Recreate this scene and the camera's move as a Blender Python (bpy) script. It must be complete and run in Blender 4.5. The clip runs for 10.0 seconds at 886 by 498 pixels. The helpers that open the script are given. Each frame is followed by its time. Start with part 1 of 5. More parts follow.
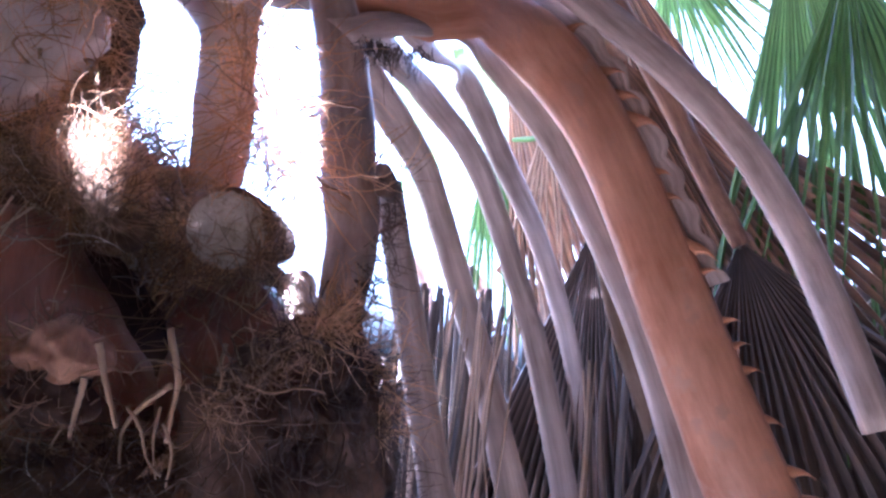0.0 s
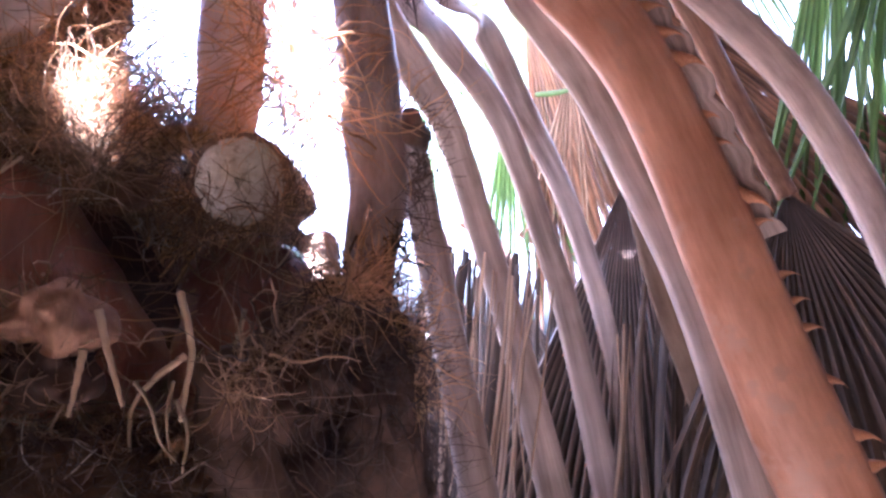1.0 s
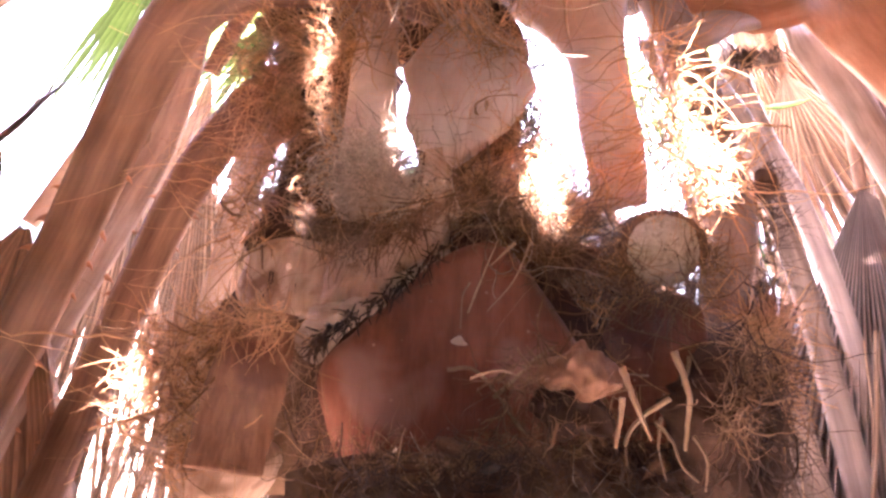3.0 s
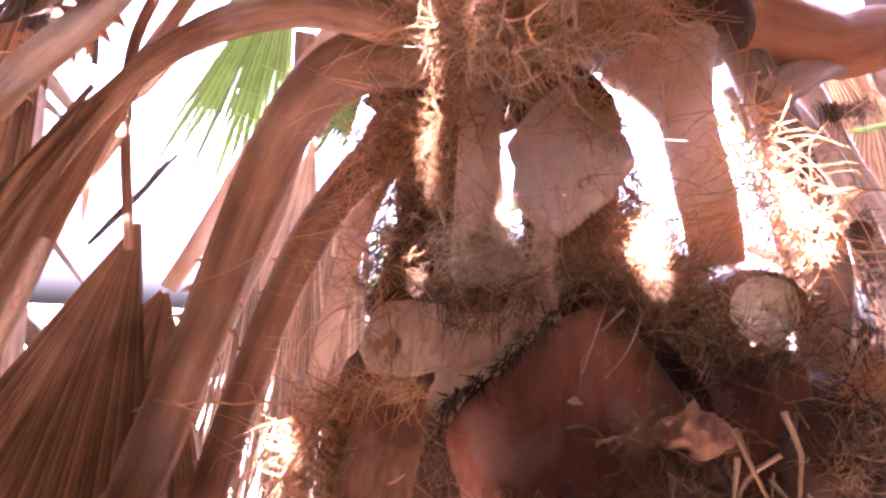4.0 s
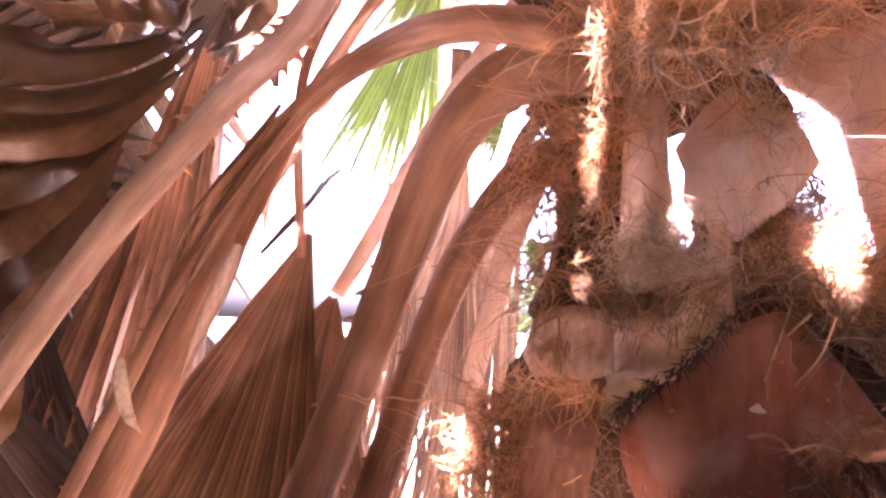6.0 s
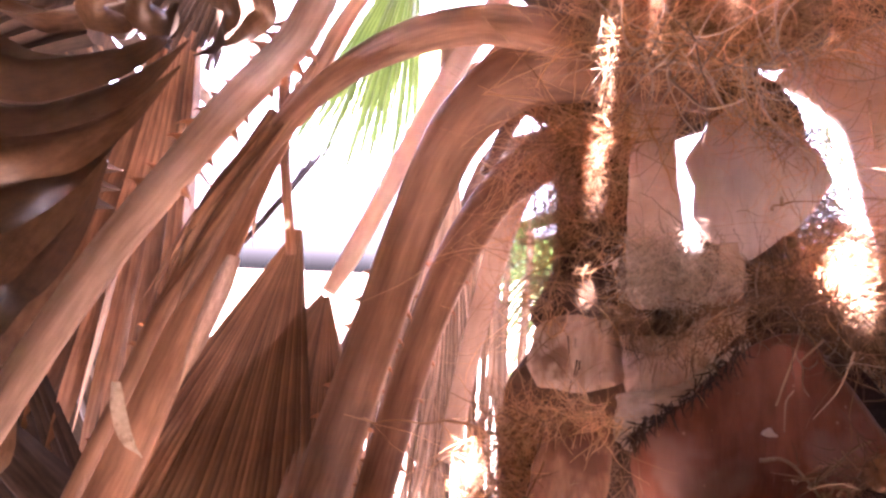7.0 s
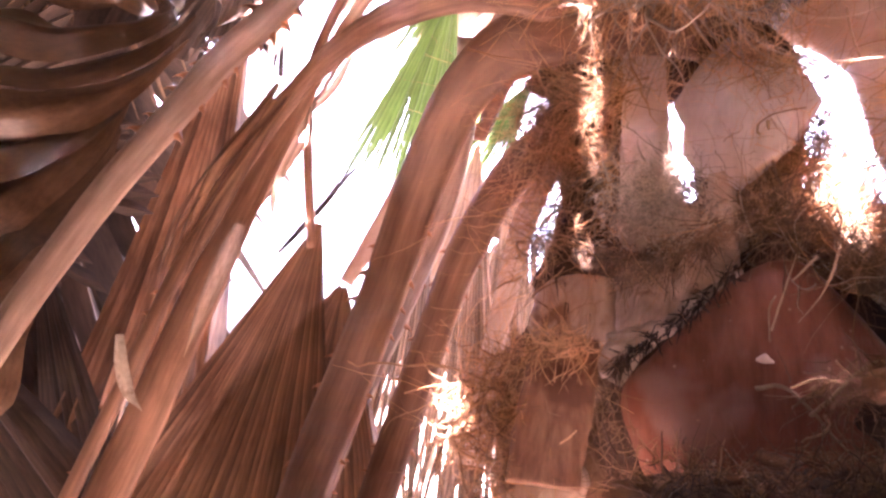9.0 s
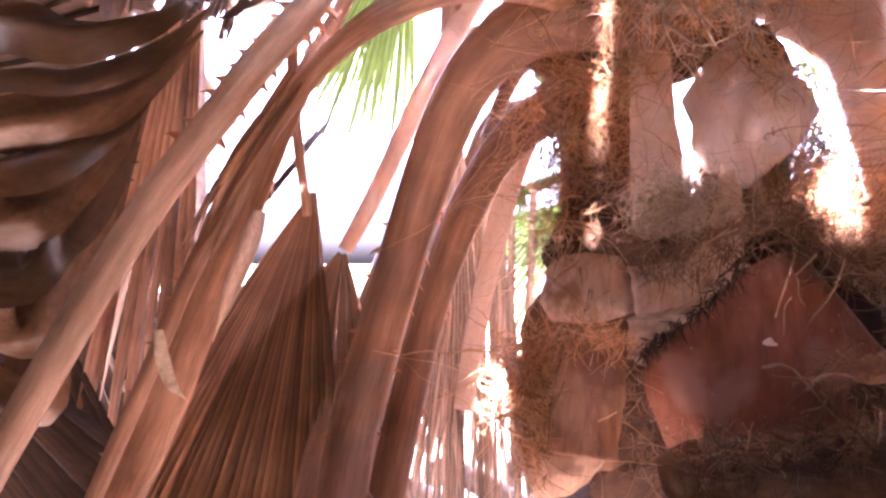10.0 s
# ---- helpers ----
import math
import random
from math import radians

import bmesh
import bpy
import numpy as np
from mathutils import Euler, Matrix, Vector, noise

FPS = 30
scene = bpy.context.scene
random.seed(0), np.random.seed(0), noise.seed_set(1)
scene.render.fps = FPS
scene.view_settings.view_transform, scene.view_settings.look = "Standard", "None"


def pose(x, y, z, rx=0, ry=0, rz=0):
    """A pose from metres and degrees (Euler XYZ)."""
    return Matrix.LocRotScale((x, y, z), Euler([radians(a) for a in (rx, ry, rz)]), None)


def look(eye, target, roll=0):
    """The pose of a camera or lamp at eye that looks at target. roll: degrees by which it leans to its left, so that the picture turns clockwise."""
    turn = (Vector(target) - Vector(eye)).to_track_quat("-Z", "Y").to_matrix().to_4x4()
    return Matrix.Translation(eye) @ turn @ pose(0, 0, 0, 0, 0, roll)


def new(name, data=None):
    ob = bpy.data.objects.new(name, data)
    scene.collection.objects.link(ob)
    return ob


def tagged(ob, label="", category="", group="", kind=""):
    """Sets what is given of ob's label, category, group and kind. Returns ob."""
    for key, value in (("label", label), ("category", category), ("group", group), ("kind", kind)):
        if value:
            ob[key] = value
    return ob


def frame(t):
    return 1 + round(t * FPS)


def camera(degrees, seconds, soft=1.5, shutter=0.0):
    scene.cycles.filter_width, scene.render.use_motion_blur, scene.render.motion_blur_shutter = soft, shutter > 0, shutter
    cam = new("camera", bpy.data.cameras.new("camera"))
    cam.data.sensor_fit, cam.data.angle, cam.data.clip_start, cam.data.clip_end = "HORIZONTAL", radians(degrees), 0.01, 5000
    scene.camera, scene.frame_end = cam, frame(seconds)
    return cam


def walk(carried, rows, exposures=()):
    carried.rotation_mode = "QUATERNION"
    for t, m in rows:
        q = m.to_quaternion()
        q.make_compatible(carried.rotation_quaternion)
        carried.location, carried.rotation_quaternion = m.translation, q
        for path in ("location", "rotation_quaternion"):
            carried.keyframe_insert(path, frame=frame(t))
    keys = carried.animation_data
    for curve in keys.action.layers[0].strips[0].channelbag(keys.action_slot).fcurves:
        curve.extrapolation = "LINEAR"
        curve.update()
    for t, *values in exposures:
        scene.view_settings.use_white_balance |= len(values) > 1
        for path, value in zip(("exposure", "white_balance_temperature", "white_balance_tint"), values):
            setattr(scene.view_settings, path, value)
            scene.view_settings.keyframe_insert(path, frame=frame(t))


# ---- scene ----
cam = camera(64.0, 10.0, soft=2.7)
METRES, EYE, TILT, LEAN, TURN = 1.0, 2.0, 12.0, 0.0, 0.0
PATH = [
    (0, (0.201, 0.022, 2.159), (-0.269, 1.941, 2.468), 6.5),
    (0.5, (0.17, 0.086, 2.147), (-0.277, 2.014, 2.436), 6.0),
    (1, (0.17, 0.076, 2.151), (-0.329, 1.999, 2.38), 4.9),
    (1.5, (0.074, -0.012, 2.175), (-0.637, 1.846, 2.376), 4.5),
    (2, (0.068, 0.068, 2.148), (-0.674, 1.92, 2.287), 6.0),
    (2.2, (0.074, 0.117, 2.142), (-0.625, 1.99, 2.174), 7.1),
    (2.5, (0.028, 0.084, 2.145), (-0.642, 1.965, 2.257), 5.5),
    (2.7, (0.008, -0.007, 2.17), (-0.723, 1.85, 2.303), 4.8),
    (3.8, (0.013, -0.156, 2.185), (-0.954, 1.579, 2.421), 2.6),
    (4, (-0.003, -0.165, 2.216), (-0.992, 1.563, 2.403), 2.2),
    (4.5, (-0.027, -0.175, 2.219), (-1.115, 1.49, 2.431), 1.7),
    (5, (-0.073, -0.203, 2.198), (-1.233, 1.407, 2.45), 2.9),
    (5.2, (-0.096, -0.239, 2.205), (-1.236, 1.387, 2.436), 2.5),
    (5.5, (-0.012, -0.191, 2.181), (-1.314, 1.302, 2.455), 3.6),
    (7, (-0.066, -0.214, 2.264), (-1.263, 1.386, 2.335), 2.5),
    (7.5, (0.003, -0.154, 2.196), (-1.362, 1.287, 2.441), 3.9),
    (8, (0.008, -0.158, 2.161), (-1.359, 1.276, 2.434), 3.1),
    (8.5, (0.012, -0.169, 2.153), (-1.368, 1.249, 2.441), 2.7),
    (9, (-0.004, -0.15, 2.145), (-1.372, 1.276, 2.453), 2.1),
    (9.5, (-0.063, -0.204, 2.173), (-1.317, 1.339, 2.39), 0.5),
    (10, (-0.062, -0.263, 2.221), (-1.235, 1.356, 2.256), 0.0),
]
EXPOSE = [(0.0, 5.25, 4250, 23), (1.0, 5.45, 4800, 29), (1.5, 5.90, 5150, 32), (2.7, 6.50, 6000, 37), (4.0, 6.05, 6050, 49), (5.5, 6.27, 6300, 50), (7.5, 6.34, 6000, 47), (10.0, 6.20, 6000, 48)]
walk(cam, [(t, look(eye, target, roll)) for t, eye, target, roll in PATH], EXPOSE)

# ---- light ----
SUN = Vector((0.358, -0.769, 0.530)).normalized()
world = bpy.data.worlds.new("sky")
scene.world = world
world.use_nodes = True
wn = world.node_tree.nodes
sky = wn.new("ShaderNodeTexSky")
sky.sky_type = 'NISHITA'
sky.sun_disc = False
sky.sun_elevation = math.asin(SUN.z)
sky.air_density, sky.dust_density, sky.ozone_density = 0.5, 9.5, 0.3
sky.sun_rotation = math.atan2(SUN.x, SUN.y)
wn["Background"].inputs["Strength"].default_value = 0.15
haze = wn.new("ShaderNodeHueSaturation")
haze.inputs["Saturation"].default_value = 0.45
world.node_tree.links.new(sky.outputs[0], haze.inputs["Color"])
world.node_tree.links.new(haze.outputs[0], wn["Background"].inputs["Color"])
lamp = bpy.data.lights.new("sun", 'SUN')
lamp.energy, lamp.angle, lamp.color = 5.0, radians(0.6), (1.0, 0.93, 0.82)
sun = new("sun", lamp)
sun.matrix_world = look(SUN * 20, (0, 0, 0))


# ---- materials ----
def mat(name, dark, light, rough=0.6, scale=60.0, streak=0.0, bump=0.15, through_light=0.0, vary=0.25, island=False, spots=None, spec=0.4, veins_pleat_shade=0.0, lines=0.31, grain=1.0, flecks=None):
    """Two tones mixed by coarse and fine noise; streak > 0 runs the grain along the length (UV); spots: colour of
    flecks, on SHIELD a painted sheen.
    """
    m = bpy.data.materials.new(name)
    m.use_nodes = True
    nt = m.node_tree
    N, L = nt.nodes, nt.links
    bsdf, out = N["Principled BSDF"], N["Material Output"]
    co = N.new("ShaderNodeTexCoord")
    mp = N.new("ShaderNodeMapping")
    if streak:
        L.new(co.outputs["UV"], mp.inputs["Vector"])
        mp.inputs["Scale"].default_value = (streak, 6.0, 1.0)
    else:
        L.new(co.outputs["Object"], mp.inputs["Vector"])
        mp.inputs["Scale"].default_value = (scale, scale, scale * grain)
    fine = N.new("ShaderNodeTexNoise")
    fine.inputs["Scale"].default_value = 1.0
    fine.inputs["Detail"].default_value = 6.0
    fine.inputs["Roughness"].default_value = 0.65
    L.new(mp.outputs[0], fine.inputs["Vector"])
    big = N.new("ShaderNodeTexNoise")
    big.inputs["Scale"].default_value = 9.0
    big.inputs["Detail"].default_value = 4.0
    L.new(co.outputs["Object"], big.inputs["Vector"])
    add = N.new("ShaderNodeMath")
    add.operation = 'MULTIPLY_ADD'
    add.inputs[1].default_value = 0.55
    L.new(fine.outputs[0], add.inputs[0])
    sc = N.new("ShaderNodeMath")
    sc.operation = 'MULTIPLY'
    sc.inputs[1].default_value = 0.45
    L.new(big.outputs[0], sc.inputs[0])
    L.new(sc.outputs[0], add.inputs[2])
    ramp = N.new("ShaderNodeValToRGB")
    ramp.color_ramp.elements[0].position, ramp.color_ramp.elements[1].position = 0.36, 0.64
    ramp.color_ramp.elements[0].color = (*dark, 1)
    ramp.color_ramp.elements[1].color = (*light, 1)
    L.new(add.outputs[0], ramp.inputs[0])
    hsv = N.new("ShaderNodeHueSaturation")
    rnd = N.new("ShaderNodeNewGeometry").outputs["Random Per Island"] if island else N.new("ShaderNodeObjectInfo").outputs["Random"]
    mr = N.new("ShaderNodeMapRange")
    mr.inputs["To Min"].default_value, mr.inputs["To Max"].default_value = 1 - vary, 1 + vary
    L.new(rnd, mr.inputs[0])
    L.new(mr.outputs[0], hsv.inputs["Value"])
    L.new(ramp.outputs[0], hsv.inputs["Color"])
    col = hsv.outputs[0]
    if spots:
        sp = N.new("ShaderNodeTexNoise")
        sp.inputs["Scale"].default_value = spots[1]
        sp.inputs["Detail"].default_value = 3.0
        L.new(co.outputs["Object"], sp.inputs["Vector"])
        sr = N.new("ShaderNodeMapRange")
        sr.inputs["From Min"].default_value, sr.inputs["From Max"].default_value = 0.57, 0.66
        L.new(sp.outputs[0], sr.inputs[0])
        mx = N.new("ShaderNodeMixRGB")
        mx.inputs[2].default_value = (*spots[0], 1)
        L.new(sr.outputs[0], mx.inputs[0])
        L.new(col, mx.inputs[1])
        col = mx.outputs[0]
    if flecks:
        fk = N.new("ShaderNodeTexVoronoi")
        fk.inputs["Scale"].default_value = flecks[1]
        L.new(co.outputs["Object"], fk.inputs["Vector"])
        fr = N.new("ShaderNodeMapRange")
        fr.inputs["From Min"].default_value, fr.inputs["From Max"].default_value = 0.11, 0.06
        L.new(fk.outputs["Distance"], fr.inputs[0])
        fm = N.new("ShaderNodeMixRGB")
        fm.inputs[2].default_value = (*flecks[0], 1)
        L.new(fr.outputs[0], fm.inputs[0])
        L.new(col, fm.inputs[1])
        col = fm.outputs[0]
    # UV bands: lengthwise veins on stalks, pleat shading painted into the leaf colours
    if veins_pleat_shade:
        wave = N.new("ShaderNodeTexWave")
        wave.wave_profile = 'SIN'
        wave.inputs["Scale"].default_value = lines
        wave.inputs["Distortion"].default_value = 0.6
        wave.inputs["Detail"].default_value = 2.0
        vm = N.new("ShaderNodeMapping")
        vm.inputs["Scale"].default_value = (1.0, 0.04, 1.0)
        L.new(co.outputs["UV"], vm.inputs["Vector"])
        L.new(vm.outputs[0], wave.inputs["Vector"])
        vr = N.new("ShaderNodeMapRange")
        vr.inputs["To Min"].default_value, vr.inputs["To Max"].default_value = 1 - veins_pleat_shade, 1 + 0.45 * veins_pleat_shade
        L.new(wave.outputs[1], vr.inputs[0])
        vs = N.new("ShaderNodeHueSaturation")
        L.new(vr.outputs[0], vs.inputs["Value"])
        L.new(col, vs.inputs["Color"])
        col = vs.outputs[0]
    L.new(col, bsdf.inputs["Base Color"])
    bsdf.inputs["Roughness"].default_value = rough
    bsdf.inputs["Specular IOR Level"].default_value = spec
    bp = N.new("ShaderNodeBump")
    bp.inputs["Strength"].default_value = bump
    bp.inputs["Distance"].default_value = 0.004
    L.new(add.outputs[0], bp.inputs["Height"])
    L.new(bp.outputs[0], bsdf.inputs["Normal"])
    if through_light:
        tr = N.new("ShaderNodeBsdfTranslucent")
        L.new(col, tr.inputs["Color"])
        ms = N.new("ShaderNodeMixShader")
        ms.inputs[0].default_value = through_light
        L.new(bsdf.outputs[0], ms.inputs[1])
        L.new(tr.outputs[0], ms.inputs[2])
        L.new(ms.outputs[0], out.inputs["Surface"])
    return m


PETIOLE = mat("dry_petiole", (0.24, 0.17, 0.135), (0.54, 0.42, 0.36), 0.4, streak=19, bump=0.5, spec=0.5, veins_pleat_shade=0.18, lines=1.6)
ORANGE = mat("orange_petiole", (0.33, 0.135, 0.065), (0.60, 0.30, 0.18), 0.42, streak=16, bump=0.4, vary=0.06, veins_pleat_shade=0.12, lines=1.1, spots=((0.42, 0.22, 0.14), 30))
BROWN = mat("brown_petiole", (0.14, 0.065, 0.034), (0.40, 0.22, 0.13), 0.45, streak=20, bump=0.5, veins_pleat_shade=0.2, lines=1.6)
PALE = mat("pale_petiole", (0.50, 0.34, 0.25), (0.70, 0.52, 0.41), 0.5, streak=8, bump=0.1, vary=0.08)
THORN = mat("thorn", (0.35, 0.14, 0.06), (0.55, 0.26, 0.13), 0.45, scale=120)
# the leaf bands paint a lit and a shaded side onto each pleat
LEAF = mat("dry_leaf", (0.26, 0.15, 0.085), (0.54, 0.37, 0.24), 0.5, streak=9, bump=0.3, through_light=0.42, vary=0.35, veins_pleat_shade=0.45)
# leaf colour darkened to carry the shade inside the skirt
DARKLEAF = mat("shade_darkened_leaf", (0.042, 0.027, 0.018), (0.145, 0.094, 0.064), 0.6, streak=9, bump=0.3, through_light=0.08, vary=0.4, veins_pleat_shade=0.35)
BROWNLEAF = mat("brown_dry_leaf", (0.13, 0.058, 0.028), (0.42, 0.235, 0.13), 0.45, streak=9, bump=0.35, through_light=0.2, vary=0.5, veins_pleat_shade=0.4)
TAN = mat("tan_petiole", (0.26, 0.155, 0.10), (0.52, 0.36, 0.26), 0.42, streak=19, bump=0.5, veins_pleat_shade=0.18, lines=1.6)
PANEL = mat("fibrous_panel", (0.13, 0.055, 0.028), (0.42, 0.22, 0.125), 0.65, scale=120, bump=0.9, grain=0.1, vary=0.05, spots=((0.16, 0.07, 0.04), 24))
# albedo lowered so that the colour carries the shade on these segments
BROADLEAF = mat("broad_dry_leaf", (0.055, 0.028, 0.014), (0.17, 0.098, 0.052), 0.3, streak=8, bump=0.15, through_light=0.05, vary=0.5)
GREYLEAF = mat("grey_dry_leaf", (0.17, 0.115, 0.09), (0.48, 0.36, 0.295), 0.42, streak=9, bump=0.3, through_light=0.12, vary=0.25, veins_pleat_shade=0.85)
GREEN = mat("green_leaf", (0.07, 0.125, 0.028), (0.16, 0.25, 0.065), 0.4, streak=7, bump=0.2, through_light=0.28, vary=0.3, veins_pleat_shade=0.3)
# the lighter lavender spots paint a sky sheen into the colour
SHIELD = mat("smooth_leaf_base", (0.145, 0.044, 0.021), (0.31, 0.118, 0.068), 0.42, scale=95, bump=0.8, vary=0.06, grain=0.22, spec=0.45, spots=((0.30, 0.155, 0.12), 13), flecks=((0.40, 0.24, 0.17), 70))
# albedo raised a little to stand in for light falling on the plate
PLATE = mat("papery_sheath", (0.56, 0.43, 0.37), (0.80, 0.67, 0.60), 0.55, scale=80, bump=0.2, vary=0.06, grain=0.15, through_light=0.1)
CUT = mat("cut_pith", (0.42, 0.335, 0.24), (0.66, 0.56, 0.43), 0.85, scale=190, bump=0.6, vary=0.06, spots=((0.36, 0.27, 0.19), 150))
CUTEDGE = mat("pale_sheath", (0.40, 0.25, 0.165), (0.72, 0.53, 0.39), 0.7, scale=110, bump=0.6, vary=0.1, grain=0.12, spots=((0.30, 0.17, 0.105), 30))
CUTDARK = mat("stained_sheath", (0.13, 0.07, 0.04), (0.50, 0.31, 0.20), 0.75, scale=70, bump=0.8, vary=0.1)
# bark, debris and bristle colours are darkened to deepen the shade in crevices
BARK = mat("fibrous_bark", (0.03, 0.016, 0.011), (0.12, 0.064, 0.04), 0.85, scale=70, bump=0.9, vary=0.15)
DEBRIS = mat("dry_debris", (0.045, 0.026, 0.017), (0.24, 0.14, 0.08), 0.85, scale=55, bump=0.9, vary=0.2)
FELT = mat("felted_pith", (0.38, 0.27, 0.19), (0.62, 0.48, 0.37), 0.9, scale=90, bump=0.6, vary=0.05)
# fibre albedo raised so that shaded mats look sunlit
FIBRE = mat("orange_fibre", (0.42, 0.22, 0.10), (0.70, 0.44, 0.25), 0.6, scale=20, bump=0.0, through_light=0.45, vary=0.5, island=True)
GREYFIBRE = mat("grey_fibre", (0.32, 0.23, 0.16), (0.56, 0.44, 0.33), 0.7, scale=20, bump=0.0, through_light=0.15, vary=0.4, island=True)
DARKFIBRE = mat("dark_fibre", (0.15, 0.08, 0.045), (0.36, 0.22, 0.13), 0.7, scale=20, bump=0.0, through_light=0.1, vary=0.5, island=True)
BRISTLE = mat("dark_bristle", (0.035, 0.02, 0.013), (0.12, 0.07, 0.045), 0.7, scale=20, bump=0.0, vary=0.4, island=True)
TWIG = mat("dry_twig", (0.25, 0.16, 0.10), (0.46, 0.32, 0.20), 0.6, scale=60, bump=0.3, vary=0.25)
SOIL = mat("dry_ground", (0.075, 0.055, 0.038), (0.17, 0.13, 0.09), 0.95, scale=8, bump=0.6, vary=0.0)


# ---- builders ----
def spline(pts, n):
    """n points evenly spread along a smooth curve through pts (any number of columns)."""
    p = np.array(pts, float)
    p = np.vstack([2 * p[0] - p[1], p, 2 * p[-1] - p[-2]])
    out, m = [], len(p) - 3
    for s in np.linspace(0, m, n):
        i = min(int(s), m - 1)
        f = s - i
        a, b, c, d = p[i:i + 4]
        out.append(0.5 * (2 * b + (c - a) * f + (2 * a - 5 * b + 4 * c - d) * f * f + (3 * b - a - 3 * c + d) * f ** 3))
    return np.array(out)


def unit(v):
    return v / (np.linalg.norm(v, axis=-1, keepdims=True) + 1e-9)


def mesh(name, verts, faces, uv=None, smooth=True):
    me = bpy.data.meshes.new(name)
    me.from_pydata([tuple(v) for v in verts], [], faces)
    if uv is not None:
        lay = me.uv_layers.new(name="uv")
        idx = np.empty(len(me.loops), dtype=np.int32)
        me.loops.foreach_get("vertex_index", idx)
        lay.data.foreach_set("uv", np.asarray(uv, np.float32)[idx].ravel())
    me.polygons.foreach_set("use_smooth", np.full(len(me.polygons), smooth))
    me.update()
    return me


def part(name, me, material, parent=None, label=""):
    ob = new(name, me)
    if material and not me.materials:
        me.materials.append(material)
    if parent is not None:
        ob.parent = parent
        ob.matrix_parent_inverse = parent.matrix_world.inverted()
    if label:
        ob["label"] = label
    return ob


def empty(name, place, label, category, group=""):
    ob = new(name)
    ob.empty_display_size = 0.02
    ob.location = place
    bpy.context.view_layer.update()
    return tagged(ob, label, category, group)


def frames_along(c, face):
    """Tangent, side and outward normal at each point of the curve c; the normal leans towards face."""
    t = unit(np.gradient(c, axis=0))
    s = unit(np.cross(t, np.array(face, float)))
    return t, s, unit(np.cross(s, t))


def stalk(pts, widths, face, flat=0.45, n=40, wobble=0.0, groove=0.25, seed=1):
    """A petiole: rounded on the outer side, slightly hollow on the inner one. Returns mesh and the curve with its frames and widths."""
    rng = np.random.default_rng(seed)
    c = spline(pts, n)
    w = spline([(x,) for x in widths], n)[:, 0]
    t, s, o = frames_along(c, face)
    k = 14
    verts, uv, faces = [], [], []
    ph = rng.random(3) * 6
    for i in range(n):
        for j in range(k):
            a = 2 * math.pi * j / k
            x, y = math.cos(a), math.sin(a)
            y = y * flat if y > 0 else y * flat * (0.5 - groove * (1 - abs(x)))
            r = 1 + wobble * math.sin(i * 0.7 + ph[0] + 2 * a) + 0.5 * wobble * math.sin(i * 1.9 + 3 * a + ph[1])
            verts.append(c[i] + (s[i] * x + o[i] * y) * w[i] * 0.5 * r)
            uv.append((j / k, i / n * 2))
    for i in range(n - 1):
        for j in range(k):
            a, b = i * k + j, i * k + (j + 1) % k
            faces.append((a, b, b + k, a + k))
    faces.append(tuple(range(k - 1, -1, -1)))
    faces.append(tuple(range((n - 1) * k, n * k)))
    return mesh("petiole", verts, faces, uv), (c, t, s, o, w)


def thorn_mesh():
    v, f = [], []
    c = spline([(0, 0, 0), (0.35, 0.05, 0), (0.75, 0.25, 0), (1.0, 0.62, 0)], 6)
    r = [0.42, 0.30, 0.2, 0.12, 0.06, 0.008]
    for i in range(6):
        for j in range(5):
            a = 2 * math.pi * j / 5
            v.append((c[i][0] - 0.15, c[i][1] + r[i] * math.cos(a), 0.6 * r[i] * math.sin(a)))
    for i in range(5):
        for j in range(5):
            a, b = i * 5 + j, i * 5 + (j + 1) % 5
            f.append((a, b, b + 5, a + 5))
    return mesh("thorn", v, f)


THORNMESH = thorn_mesh()
THORNMESH.materials.append(THORN)


def thorns(petiole, curve, sides, start, stop, gap, size, down=1, seed=0):
    """Hooked thorns along the edges of a petiole."""
    rng = random.Random(seed)
    c, t, s, o, w = curve
    seg = np.r_[0, np.cumsum(np.linalg.norm(np.diff(c, axis=0), axis=1))]
    for side in sides:
        d = seg[-1] * start + rng.random() * gap
        while d < seg[-1] * stop:
            i = min(int(np.searchsorted(seg, d)), len(c) - 1)
            x = Vector(s[i] * side)
            y = Vector(t[i] * down)
            z = x.cross(y)
            m = Matrix((x, y, z)).transposed().to_4x4()
            m.translation = Vector(c[i] + s[i] * side * w[i] * 0.49)
            ob = new("thorn", THORNMESH)
            ob.parent = petiole
            k = size * rng.uniform(0.6, 1.25)
            ob.matrix_local = m @ pose(0, 0, 0, 0, 0, rng.uniform(-18, 18)) @ Matrix.Scale(k, 4)
            d += gap * rng.uniform(0.6, 1.5)


